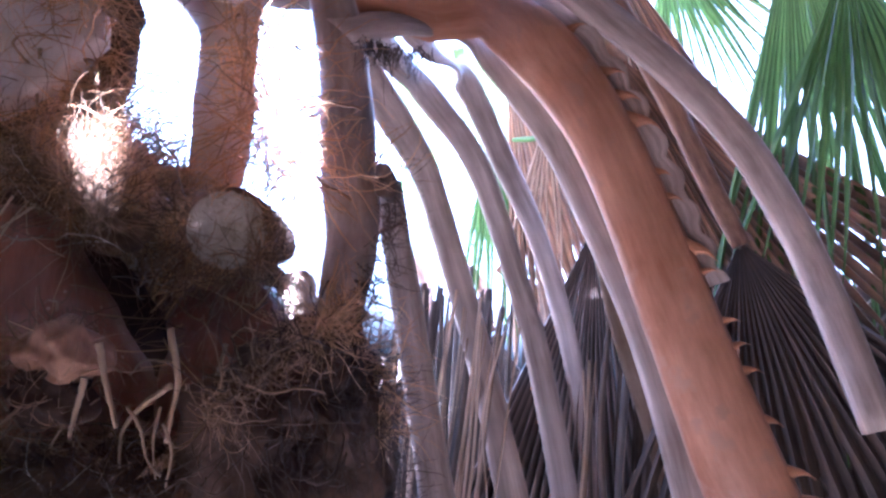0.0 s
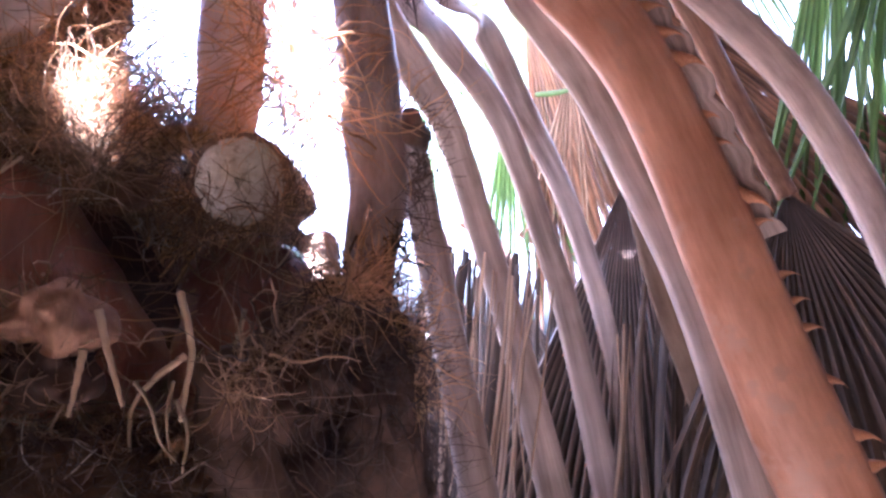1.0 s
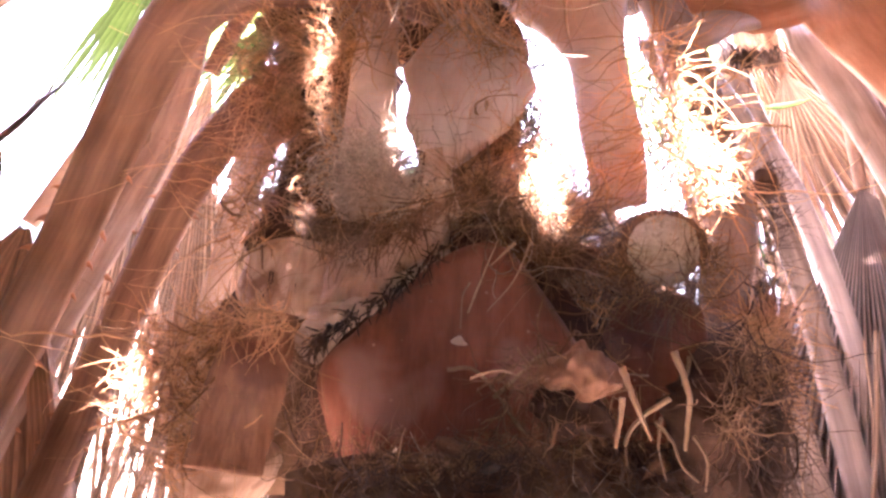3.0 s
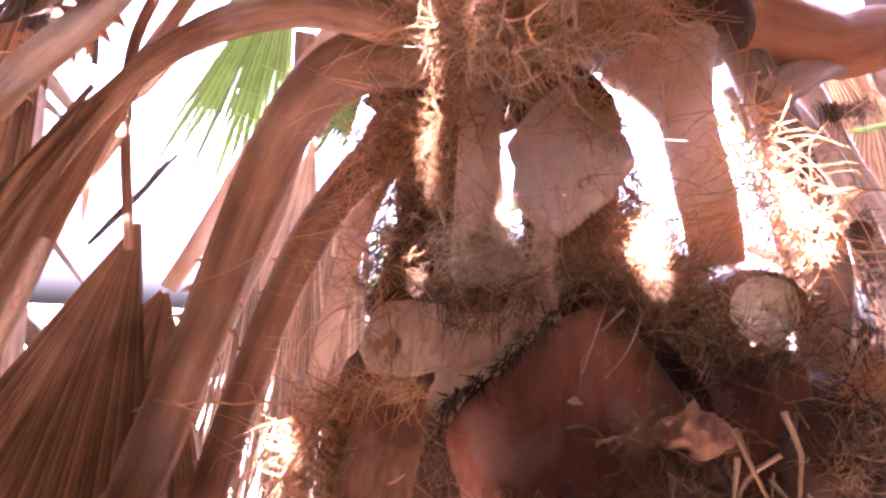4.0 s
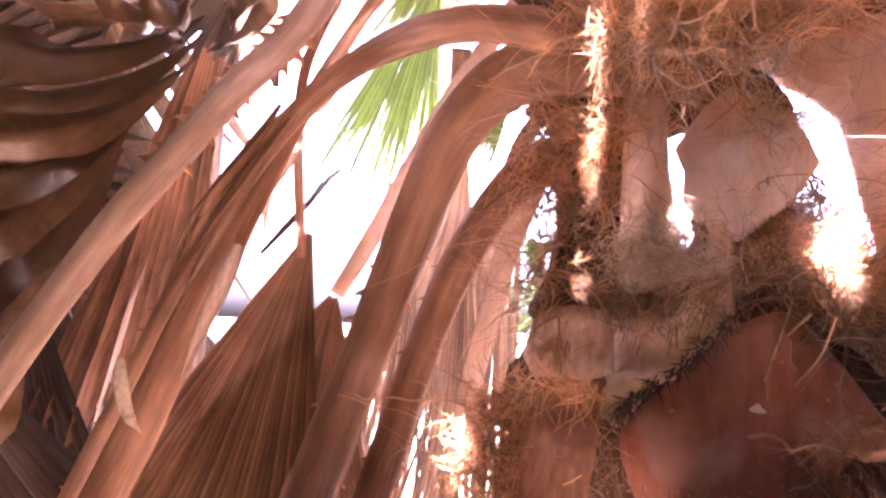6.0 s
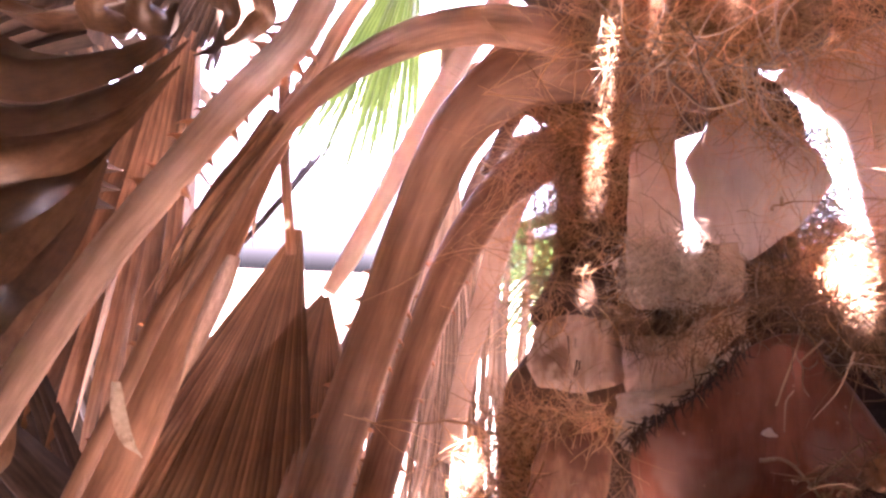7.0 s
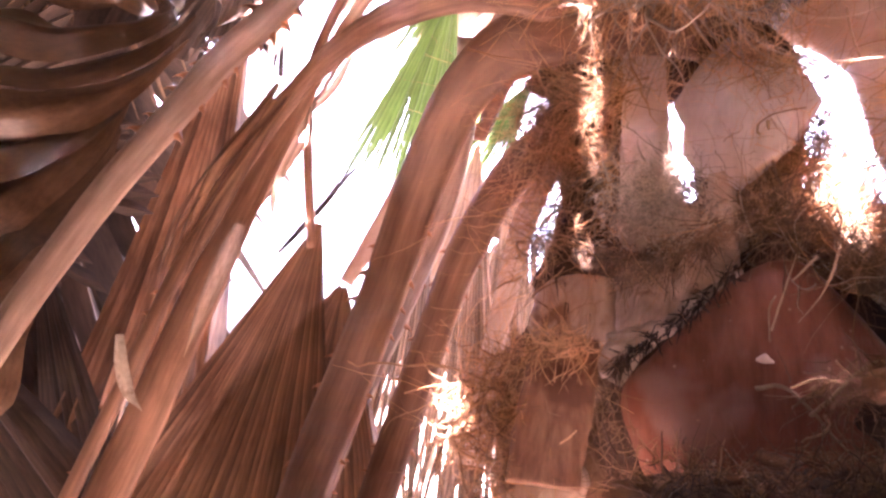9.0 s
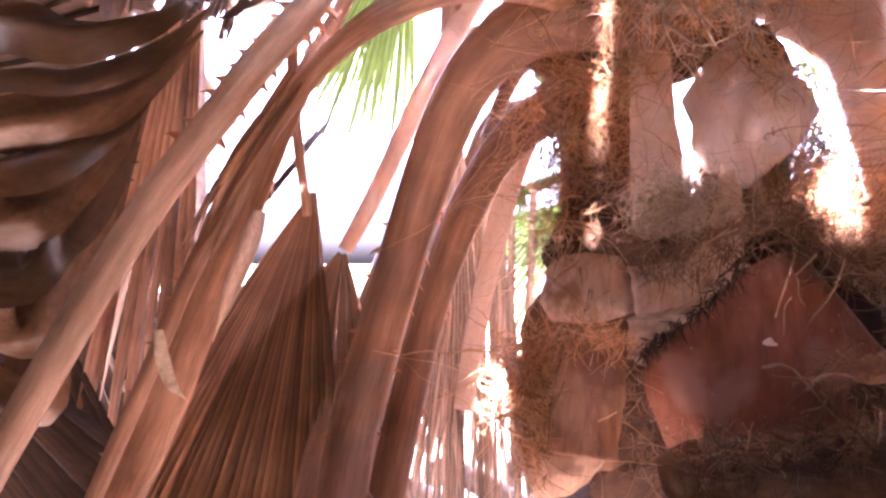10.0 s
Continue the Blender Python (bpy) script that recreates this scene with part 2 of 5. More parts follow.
def segment_mesh(hub, d0, side0, up0, length, half, split, droop, twist, fold, rng, k=12):
    """One leaf segment, folded along its midrib: a narrow wedge up to the split, a free drooping ribbon past it."""
    r = np.linspace(0.015, 1.0, k)
    d = np.array(d0, float)
    pos = np.array(hub, float) + d * length * r[0]
    verts, uv, faces = [], [], []
    roll = 0.0
    step = length * (r[1] - r[0])
    for i in range(k):
        wj = half * length * min(r[i], split)
        if r[i] > split:
            q = (r[i] - split) / (1 - split)
            wj = half * length * split * (1 - q ** 1.6) * 1.0 + 0.0006
            roll += twist / k
            d = unit(d + np.array((0, 0, -1.0)) * droop / k + rng.normal(0, 0.03, 3))
        s = unit(np.cross(np.cross(d, side0), d))
        u = unit(np.cross(s, d))
        if np.dot(u, up0) < 0:
            u = -u
        s2 = s * math.cos(roll) + u * math.sin(roll)
        u2 = -s * math.sin(roll) + u * math.cos(roll)
        verts += [pos - s2 * wj - u2 * wj * fold, pos + u2 * wj * fold, pos + s2 * wj - u2 * wj * fold]
        v = r[i] * 3
        uv += [(0, v), (0.5, v), (1, v)]
        pos = pos + d * step
    for i in range(k - 1):
        a = i * 3
        faces += [(a, a + 1, a + 4, a + 3), (a + 1, a + 2, a + 5, a + 4)]
    return mesh("segment", verts, faces, uv, smooth=False)


# places meant to be sunlit; unseen skirt leaves along their sun rays are left out
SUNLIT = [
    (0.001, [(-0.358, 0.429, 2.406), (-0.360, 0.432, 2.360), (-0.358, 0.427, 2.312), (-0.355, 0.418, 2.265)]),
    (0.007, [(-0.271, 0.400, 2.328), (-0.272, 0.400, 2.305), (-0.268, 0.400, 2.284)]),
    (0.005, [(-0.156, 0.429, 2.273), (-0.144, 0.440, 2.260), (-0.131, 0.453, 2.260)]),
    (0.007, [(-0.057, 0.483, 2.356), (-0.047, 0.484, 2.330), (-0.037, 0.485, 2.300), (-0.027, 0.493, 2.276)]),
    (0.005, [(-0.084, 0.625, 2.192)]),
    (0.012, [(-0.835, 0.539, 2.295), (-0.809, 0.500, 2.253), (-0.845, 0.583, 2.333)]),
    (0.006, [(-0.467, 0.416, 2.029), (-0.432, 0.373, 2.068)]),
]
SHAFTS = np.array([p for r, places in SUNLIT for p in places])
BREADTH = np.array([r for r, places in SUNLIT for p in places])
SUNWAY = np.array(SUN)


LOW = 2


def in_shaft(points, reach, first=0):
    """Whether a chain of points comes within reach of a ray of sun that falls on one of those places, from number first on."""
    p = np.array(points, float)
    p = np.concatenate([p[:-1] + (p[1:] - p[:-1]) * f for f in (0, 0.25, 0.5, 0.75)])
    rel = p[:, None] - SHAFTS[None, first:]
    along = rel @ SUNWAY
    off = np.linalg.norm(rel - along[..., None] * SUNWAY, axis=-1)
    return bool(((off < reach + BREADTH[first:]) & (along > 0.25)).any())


def fan(parent, hub, axis, face, length, spread, count, material, split=0.5, droop=0.6, twist=0.8, fold=0.7, seed=0, cup=0.0, skip=(), gaps=False):
    """A pleated fan blade: count segments that spread from the hub; each one is a part."""
    rng = np.random.default_rng(seed)
    a0 = unit(np.array(axis, float))
    s0 = unit(np.cross(a0, np.array(face, float)))
    f0 = unit(np.cross(s0, a0))
    da = radians(spread) / count
    for i in range(count):
        if i in skip:
            continue
        a = -radians(spread) / 2 + da * (i + 0.5)
        d = a0 * math.cos(a) + s0 * math.sin(a) + f0 * cup * a * a
        side = -a0 * math.sin(a) + s0 * math.cos(a)
        ln = length * (0.72 + 0.28 * math.cos(a)) * rng.uniform(0.85, 1.08)
        me = segment_mesh(hub, unit(d), side, f0, ln, da * 0.53, split * rng.uniform(0.75, 1.15), droop * rng.uniform(0.5, 1.5), twist * rng.normal(0, 1), fold * rng.uniform(0.6, 1.3), rng)
        # leave out segments that would block a chosen sun ray
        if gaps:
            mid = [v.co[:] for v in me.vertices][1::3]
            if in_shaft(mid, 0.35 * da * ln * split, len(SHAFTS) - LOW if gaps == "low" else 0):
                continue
        part("segment", me, material, parent)


def frond(pts, widths, face, material, label, thorn=None, blade=None, group="hanging dead fronds", flat=0.45, wobble=0.015, seed=1, name="dead_frond", margin=None):
    """A palm frond: petiole with thorns, and a fan blade at its end where it has one. thorn: (sides, start, stop, gap, size)."""
    root = empty(name, pts[0], label, "palm frond", group)
    me, curve = stalk(pts, widths, face, flat, wobble=wobble, seed=seed)
    p = part("petiole", me, material, root)
    if thorn:
        thorns(p, curve, *thorn, seed=seed)
    if margin:
        c, t, s, o, w = curve
        v, f, uv = [], [], []
        for i in range(int(0.36 * len(c)), int(0.74 * len(c))):
            for q in range(3):
                g = i * 3 + q
                x = (i + q / 3) / len(c)
                k = min(i + 1, len(c) - 1)
                cc, ss, oo, ww = c[i] + (c[k] - c[i]) * q / 3, s[i], o[i], w[i]
                wide = margin[1] * (0.7 + 0.6 * abs(math.sin(g * 0.75)))
                for h in (0.44, 0.5):
                    v.append(cc + ss * margin[0] * (ww * h) - oo * 0.004)
                    uv.append((h, x * 2))
                v.append(cc + ss * margin[0] * (ww * 0.5 + wide) - oo * 0.004)
                uv.append((1, x * 2))
        for i in range(len(v) // 3 - 1):
            for j in (0, 1):
                a = i * 3 + j
                f.append((a, a + 1, a + 4, a + 3))
        part("margin", mesh("margin", v, f, uv), PETIOLE, root, "pale grey scalloped edge between the thorns")
    if blade:
        b = dict(blade)
        hub = b.pop("hub", curve[0][-2])
        axis = b.pop("axis", curve[1][-1])
        fan(root, hub, axis, b.pop("face", face), seed=seed, **b)
    return root


def slab(outline, bulge, thick, face, n=48, rings=9, rough=0.0, seed=1, dome=2.0, sharp=False):
    """A thick rounded piece: smooth outline, domed towards face, with a flat back and a rounded rim."""
    rng = np.random.default_rng(seed)
    p = np.array(outline, float)
    if sharp:
        after = np.roll(p, -1, axis=0)
        p = np.stack([p + (after - p) * 0.06, p + (after - p) * 0.5, p + (after - p) * 0.94], 1).reshape(-1, 3)
        n = 120
    q = np.vstack([p[-1], p, p[0], p[1]])
    out = []
    for s in np.linspace(0, len(p), n, endpoint=False):
        i = int(s)
        f = s - i
        a, b, c, d = q[i:i + 4]
        out.append(0.5 * (2 * b + (c - a) * f + (2 * a - 5 * b + 4 * c - d) * f * f + (3 * b - a - 3 * c + d) * f ** 3))
    out = np.array(out)
    mid = out.mean(0)
    o = unit(np.array(face, float))
    verts, uv, faces = [], [], []
    rad = list(np.linspace(0.06, 1.0, rings))
    layers = [(r, bulge * (1 - r ** dome)) for r in rad] + [(1.015, -thick * 0.3), (1.0, -thick * 0.75), (0.94, -thick), (0.3, -thick)]
    for r, h in layers:
        for j in range(n):
            v = mid + (out[j] - mid) * r + o * h
            if rough:
                v = v + o * rough * noise.noise(Vector(v * 45) + Vector((seed, 0, 0))) + o * rough * 0.6 * noise.noise(Vector(v * 130))
                v = v + unit(out[j] - mid) * rough * 0.8 * noise.noise(Vector(v * 60) + Vector((7, seed, 0))) * r
            verts.append(v)
            uv.append((j / n * 4, r))
    for i in range(len(layers) - 1):
        for j in range(n):
            a, b = i * n + j, i * n + (j + 1) % n
            faces.append((a, b, b + n, a + n))
    faces.append(tuple(range(n - 1, -1, -1)))
    faces.append(tuple(range((len(layers) - 1) * n, len(layers) * n)))
    return mesh("piece", verts, faces, uv), out


def strands(name, line, count, length, sigma, aim, material, label, category="palm fibre", curl=0.48, radius=0.00036, k=10, seed=0, aim_noise=0.6, sag=0.0, kind="stuff"):
    """A tangle of thin curly fibres that start along a line and grow towards aim."""
    rng = np.random.default_rng(seed)
    if name == "fibre_mat":
        count, length, radius = int(count * 0.55), length * 1.3, radius * 1.45
    base = spline(line, 60)[rng.integers(0, 60, count)] if len(line) > 1 else np.repeat(np.array(line, float), count, 0)
    base = base + rng.normal(0, 1, (count, 3)) * np.array(sigma)
    d = unit(unit(np.array(aim, float)) + rng.normal(0, aim_noise, (count, 3)) * np.array((1, 0.5, 1)))
    ln = length * rng.uniform(0.35, 1.3, (count, 1)) * np.where(rng.random((count, 1)) < 0.06, 1.7, 1.0)
    bend = rng.normal(0, curl, (count, 3))
    pts = [base]
    for i in range(k - 1):
        d = unit(d + bend + rng.normal(0, curl * 0.45, (count, 3)) + np.array((0, 0, -sag)))
        bend = bend * 0.9 + rng.normal(0, curl * 0.2, (count, 3))
        pts.append(pts[-1] + d * ln / (k - 1))
    p = np.stack(pts, 1)
    t = unit(np.gradient(p, axis=1))
    ref = unit(rng.normal(0, 1, (count, 1, 3)))
    a = unit(np.cross(t, ref))
    b = np.cross(t, a)
    rad = (radius * rng.uniform(0.5, 1.3, (count, 1, 1)) * np.where(rng.random((count, 1, 1)) < 0.05, 2.2, 1.0)) * np.linspace(1, 0.35, k)[None, :, None]
    ring = [p + rad * (a * math.cos(x) + b * math.sin(x)) for x in (0, 2.094, 4.189)]
    verts = np.stack(ring, 2).reshape(-1, 3)
    i0 = (np.arange(count)[:, None] * k + np.arange(k - 1)[None]).ravel() * 3
    faces = []
    for j in range(3):
        j2 = (j + 1) % 3
        faces.append(np.stack([i0 + j, i0 + j2, i0 + 3 + j2, i0 + 3 + j], 1))
    faces = np.concatenate(faces)
    me = bpy.data.meshes.new(name)
    me.vertices.add(len(verts))
    me.vertices.foreach_set("co", verts.astype(np.float32).ravel())
    me.loops.add(faces.size)
    me.polygons.add(len(faces))
    me.loops.foreach_set("vertex_index", faces.astype(np.int32).ravel())
    me.polygons.foreach_set("loop_start", np.arange(0, faces.size, 4, dtype=np.int32))
    me.update(calc_edges=True)
    me.validate()
    me.materials.append(material)
    return tagged(new(name, me), label, category, kind=kind)


# ---- ground and trunk ----
def ground():
    v, f, n = [], [], 60
    for i in range(n + 1):
        for j in range(n + 1):
            a, b = (2 * i / n - 1), (2 * j / n - 1)
            x, y = 400 * a ** 3 + 3 * a, 400 * b ** 3 + 3 * b
            v.append((x, y, 0.03 * noise.noise(Vector((x * 0.8, y * 0.8, 0)))))
    for i in range(n):
        for j in range(n):
            a = i * (n + 1) + j
            f.append((a, a + n + 1, a + n + 2, a + 1))
    ob = part("ground", mesh("ground", v, f), SOIL)
    tagged(ob, "dry sandy bare ground under the palm", "ground", kind="structure")


ground()
AXIS = (-0.27, 0.86)
palm = empty("palm_tree", (AXIS[0], AXIS[1], 0), "short palm with shaggy trunk of old cut leaf bases", "palm tree")


def trunk():
    v, f, k = [], [], 48
    prof = [(0.46, -0.05), (0.40, 0.2), (0.36, 0.8), (0.36, 1.5), (0.36, 1.75), (0.33, 1.86), (0.27, 1.94), (0.05, 1.97)]
    prof = spline([(a, b) for a, b in prof], 40)
    for r, z in prof:
        for j in range(k):
            a = 2 * math.pi * j / k
            rr = r * (1 + 0.05 * noise.noise(Vector((math.cos(a) * 4, math.sin(a) * 4, z * 5))) + 0.04 * noise.noise(Vector((math.cos(a) * 14, math.sin(a) * 14, z * 16))))
            v.append((AXIS[0] + rr * math.cos(a), AXIS[1] + rr * math.sin(a), z))
    for i in range(len(prof) - 1):
        for j in range(k):
            a, b = i * k + j, i * k + (j + 1) % k
            f.append((a, b, b + k, a + k))
    f.append(tuple(range((len(prof) - 1) * k, len(prof) * k)))
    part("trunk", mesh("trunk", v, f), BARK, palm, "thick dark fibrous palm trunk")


trunk()
BASES = "old leaf bases round the trunk"
CAMSIDE = (0.05, -1, 0.0)


def base(name, outline, bulge, thick, material, label, face=CAMSIDE, rough=0.002, seed=1, dome=2.0, sharp=False):
    me, rim = slab(outline, bulge, thick, face, rough=rough, seed=seed, dome=dome, sharp=sharp)
    return part(name, me, material, palm, label), rim


# broad smooth shield
shield, rim_shield = base("leaf_base", [(-0.286, 0.347, 2.126), (-0.262, 0.359, 2.158), (-0.235, 0.372, 2.189), (-0.205, 0.387, 2.218), (-0.176, 0.401, 2.227), (-0.151, 0.414, 2.199), (-0.125, 0.427, 2.161), (-0.102, 0.438, 2.125), (-0.106, 0.436, 2.086), (-0.158, 0.411, 2.056), (-0.214, 0.382, 2.033), (-0.255, 0.362, 2.035), (-0.277, 0.351, 2.084)], 0.016, 0.05, SHIELD, "broad smooth red-brown leaf base, domed like a shield", rough=0.0012, seed=2, dome=2.4)


# papery white plate
base("leaf_base", [(-0.231, 0.438, 2.432), (-0.215, 0.429, 2.404), (-0.192, 0.426, 2.395), (-0.167, 0.420, 2.377), (-0.156, 0.413, 2.352), (-0.173, 0.403, 2.319), (-0.193, 0.397, 2.302), (-0.213, 0.392, 2.286), (-0.224, 0.395, 2.295), (-0.246, 0.398, 2.303), (-0.261, 0.404, 2.323), (-0.263, 0.412, 2.350), (-0.276, 0.420, 2.375), (-0.253, 0.432, 2.414)], 0.006, 0.02, PLATE, "smooth pinkish-white papery leaf base with pointed lower end", rough=0.0015, seed=4, sharp=True)
# pouch under the cut stump
base("leaf_base", [(-0.106, 0.476, 2.162), (-0.097, 0.479, 2.186), (-0.069, 0.480, 2.200), (-0.039, 0.479, 2.194), (-0.028, 0.477, 2.169), (-0.026, 0.472, 2.122), (-0.038, 0.468, 2.085), (-0.080, 0.467, 2.075), (-0.103, 0.471, 2.108)], 0.012, 0.04, SHIELD, "dark red-brown fibrous leaf base below a cut stalk", rough=0.004, seed=5)
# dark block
base("leaf_base", [(-0.007, 0.398, 2.114), (-0.004, 0.418, 2.135), (-0.000, 0.467, 2.162), (0.004, 0.504, 2.179), (0.010, 0.555, 2.169), (0.016, 0.601, 2.135), (0.025, 0.665, 2.006), (0.007, 0.507, 2.005), (-0.003, 0.422, 2.041)], 0.014, 0.05, BARK, "dark leaf base with frayed woolly top", face=(1, -0.35, 0.1), rough=0.016, seed=6)
# ledge of debris
base("debris_ledge", [(-0.245, 0.260, 2.069), (-0.227, 0.301, 2.072), (-0.182, 0.341, 2.075), (-0.130, 0.393, 2.082), (-0.071, 0.434, 2.085), (-0.015, 0.473, 2.080), (0.002, 0.437, 2.038), (-0.063, 0.358, 2.022), (-0.141, 0.277, 2.023), (-0.206, 0.242, 2.036)], 0.018, 0.08, DEBRIS, "ledge of matted brown fibre and rotten leaf debris", rough=0.010, seed=7)
base("leaf_base", [(-0.378, 0.315, 2.052), (-0.355, 0.315, 2.066), (-0.330, 0.315, 2.066), (-0.320, 0.315, 2.051), (-0.328, 0.315, 2.030), (-0.347, 0.315, 2.011), (-0.375, 0.315, 2.003), (-0.384, 0.315, 2.025)], 0.012, 0.05, CUTEDGE, "rough tan sawn stump end among fibre", rough=0.004, seed=60)
# boxes of pale sheath beside the shield
base("leaf_base", [(-0.416, 0.416, 2.217), (-0.407, 0.419, 2.226), (-0.375, 0.419, 2.230), (-0.343, 0.418, 2.226), (-0.335, 0.416, 2.215), (-0.325, 0.405, 2.170), (-0.360, 0.401, 2.158), (-0.405, 0.402, 2.158), (-0.421, 0.407, 2.179)], 0.005, 0.05, CUTEDGE, "pale tan cut leaf base with cracks", rough=0.002, seed=9, dome=5, sharp=True)
base("leaf_base", [(-0.318, 0.393, 2.216), (-0.292, 0.391, 2.213), (-0.267, 0.397, 2.221), (-0.250, 0.400, 2.236), (-0.240, 0.400, 2.257), (-0.234, 0.400, 2.276), (-0.219, 0.400, 2.276), (-0.218, 0.400, 2.226), (-0.233, 0.386, 2.207), (-0.252, 0.369, 2.184), (-0.275, 0.362, 2.175), (-0.297, 0.359, 2.171)], 0.005, 0.05, CUTEDGE, "pale tan wedge-shaped leaf base", rough=0.005, seed=10, dome=5, sharp=True)
base("leaf_base", [(-0.234, 0.393, 2.299), (-0.220, 0.393, 2.301), (-0.215, 0.393, 2.285), (-0.214, 0.393, 2.225), (-0.229, 0.393, 2.228), (-0.235, 0.393, 2.261)], 0.003, 0.012, CUTEDGE, "upright splinter of torn sheath", rough=0.002, seed=16, sharp=True)
base("leaf_base", [(-0.306, 0.336, 2.155), (-0.305, 0.344, 2.167), (-0.284, 0.349, 2.174), (-0.256, 0.355, 2.181), (-0.232, 0.372, 2.203), (-0.213, 0.385, 2.221), (-0.208, 0.383, 2.218), (-0.226, 0.368, 2.199), (-0.244, 0.352, 2.177), (-0.268, 0.334, 2.153), (-0.276, 0.328, 2.145), (-0.280, 0.316, 2.129), (-0.293, 0.323, 2.138)], 0.006, 0.02, FELT, "grey flaking rim of a torn leaf sheath", rough=0.013, seed=11, sharp=True)
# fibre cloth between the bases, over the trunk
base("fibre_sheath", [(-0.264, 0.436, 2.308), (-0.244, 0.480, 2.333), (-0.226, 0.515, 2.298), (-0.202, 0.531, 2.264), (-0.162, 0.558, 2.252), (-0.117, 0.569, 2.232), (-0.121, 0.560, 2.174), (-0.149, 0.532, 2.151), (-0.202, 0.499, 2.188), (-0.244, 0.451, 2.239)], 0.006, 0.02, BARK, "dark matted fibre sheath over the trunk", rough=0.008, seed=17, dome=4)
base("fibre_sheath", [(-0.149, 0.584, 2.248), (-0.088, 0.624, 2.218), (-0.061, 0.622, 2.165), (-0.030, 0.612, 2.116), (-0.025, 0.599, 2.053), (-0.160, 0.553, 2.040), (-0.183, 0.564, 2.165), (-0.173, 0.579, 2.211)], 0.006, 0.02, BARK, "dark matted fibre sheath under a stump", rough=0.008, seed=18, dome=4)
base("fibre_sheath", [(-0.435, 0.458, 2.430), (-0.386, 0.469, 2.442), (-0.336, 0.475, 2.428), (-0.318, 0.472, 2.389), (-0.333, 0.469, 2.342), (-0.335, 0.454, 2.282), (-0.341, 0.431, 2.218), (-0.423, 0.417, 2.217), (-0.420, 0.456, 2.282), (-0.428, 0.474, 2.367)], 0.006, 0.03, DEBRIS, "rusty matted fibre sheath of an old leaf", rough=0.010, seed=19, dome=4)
# dark slab that gives the cleft its deep shade
base("fibre_sheath", [(-0.328, 0.400, 2.124), (-0.299, 0.400, 2.126), (-0.284, 0.400, 2.074), (-0.263, 0.400, 2.020), (-0.273, 0.400, 2.003), (-0.357, 0.400, 1.986), (-0.348, 0.400, 2.044)], 0.004, 0.03, BARK, "dark sheath standing in for shade in the cleft beside the shield", rough=0.006, seed=20, dome=4)
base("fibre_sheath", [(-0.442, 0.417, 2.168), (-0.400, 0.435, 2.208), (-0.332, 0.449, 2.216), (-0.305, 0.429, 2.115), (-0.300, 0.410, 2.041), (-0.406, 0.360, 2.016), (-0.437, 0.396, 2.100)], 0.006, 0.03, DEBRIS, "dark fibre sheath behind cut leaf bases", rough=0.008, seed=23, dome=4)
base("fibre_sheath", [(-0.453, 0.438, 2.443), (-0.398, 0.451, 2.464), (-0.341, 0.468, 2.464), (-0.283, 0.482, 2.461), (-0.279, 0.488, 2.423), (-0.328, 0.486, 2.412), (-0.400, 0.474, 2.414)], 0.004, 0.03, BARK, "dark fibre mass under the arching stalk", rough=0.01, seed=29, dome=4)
base("leaf_base", [(-0.000, 0.571, 2.312), (0.011, 0.568, 2.315), (0.018, 0.571, 2.302), (0.014, 0.576, 2.290), (0.003, 0.572, 2.290)], 0.002, 0.03, BRISTLE, "blackened knot on a short stalk", rough=0.006, seed=40)
base("leaf_base", [(-0.099, 0.614, 2.204), (-0.095, 0.621, 2.219), (-0.078, 0.635, 2.227), (-0.068, 0.632, 2.194), (-0.068, 0.621, 2.177), (-0.084, 0.612, 2.182)], 0.006, 0.02, CUTEDGE, "pale curled sheath at the foot of a short stalk", rough=0.003, seed=28)
base("fibre_sheath", [(-0.196, 0.440, 2.265), (-0.176, 0.440, 2.255), (-0.156, 0.440, 2.243), (-0.124, 0.440, 2.235), (-0.108, 0.440, 2.224), (-0.128, 0.440, 2.209), (-0.161, 0.440, 2.207), (-0.190, 0.440, 2.226)], 0.006, 0.02, DEBRIS, "brown matted fibre sheath below a pale stalk", rough=0.010, seed=31, dome=3)
base("fibre_sheath", [(-0.336, 0.432, 2.263), (-0.319, 0.439, 2.269), (-0.297, 0.438, 2.254), (-0.296, 0.429, 2.221), (-0.314, 0.422, 2.213), (-0.332, 0.425, 2.229)], 0.004, 0.02, DEBRIS, "brown fibre sheath behind a sawn stalk", rough=0.006, seed=32, dome=3)
base("fibre_sheath", [(-0.281, 0.475, 2.468), (-0.239, 0.475, 2.467), (-0.208, 0.475, 2.446), (-0.188, 0.475, 2.411), (-0.185, 0.475, 2.373), (-0.190, 0.475, 2.326), (-0.208, 0.475, 2.294), (-0.235, 0.475, 2.263), (-0.264, 0.475, 2.284), (-0.260, 0.475, 2.362)], 0.006, 0.02, DEBRIS, "brown fibre sheath behind a papery plate", rough=0.008, seed=33, dome=4)
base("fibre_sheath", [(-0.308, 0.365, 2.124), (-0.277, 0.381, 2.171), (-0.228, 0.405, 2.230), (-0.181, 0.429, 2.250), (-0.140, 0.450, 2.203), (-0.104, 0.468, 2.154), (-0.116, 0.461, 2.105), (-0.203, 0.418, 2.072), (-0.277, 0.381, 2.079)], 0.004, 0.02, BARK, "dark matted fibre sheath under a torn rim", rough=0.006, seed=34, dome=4)
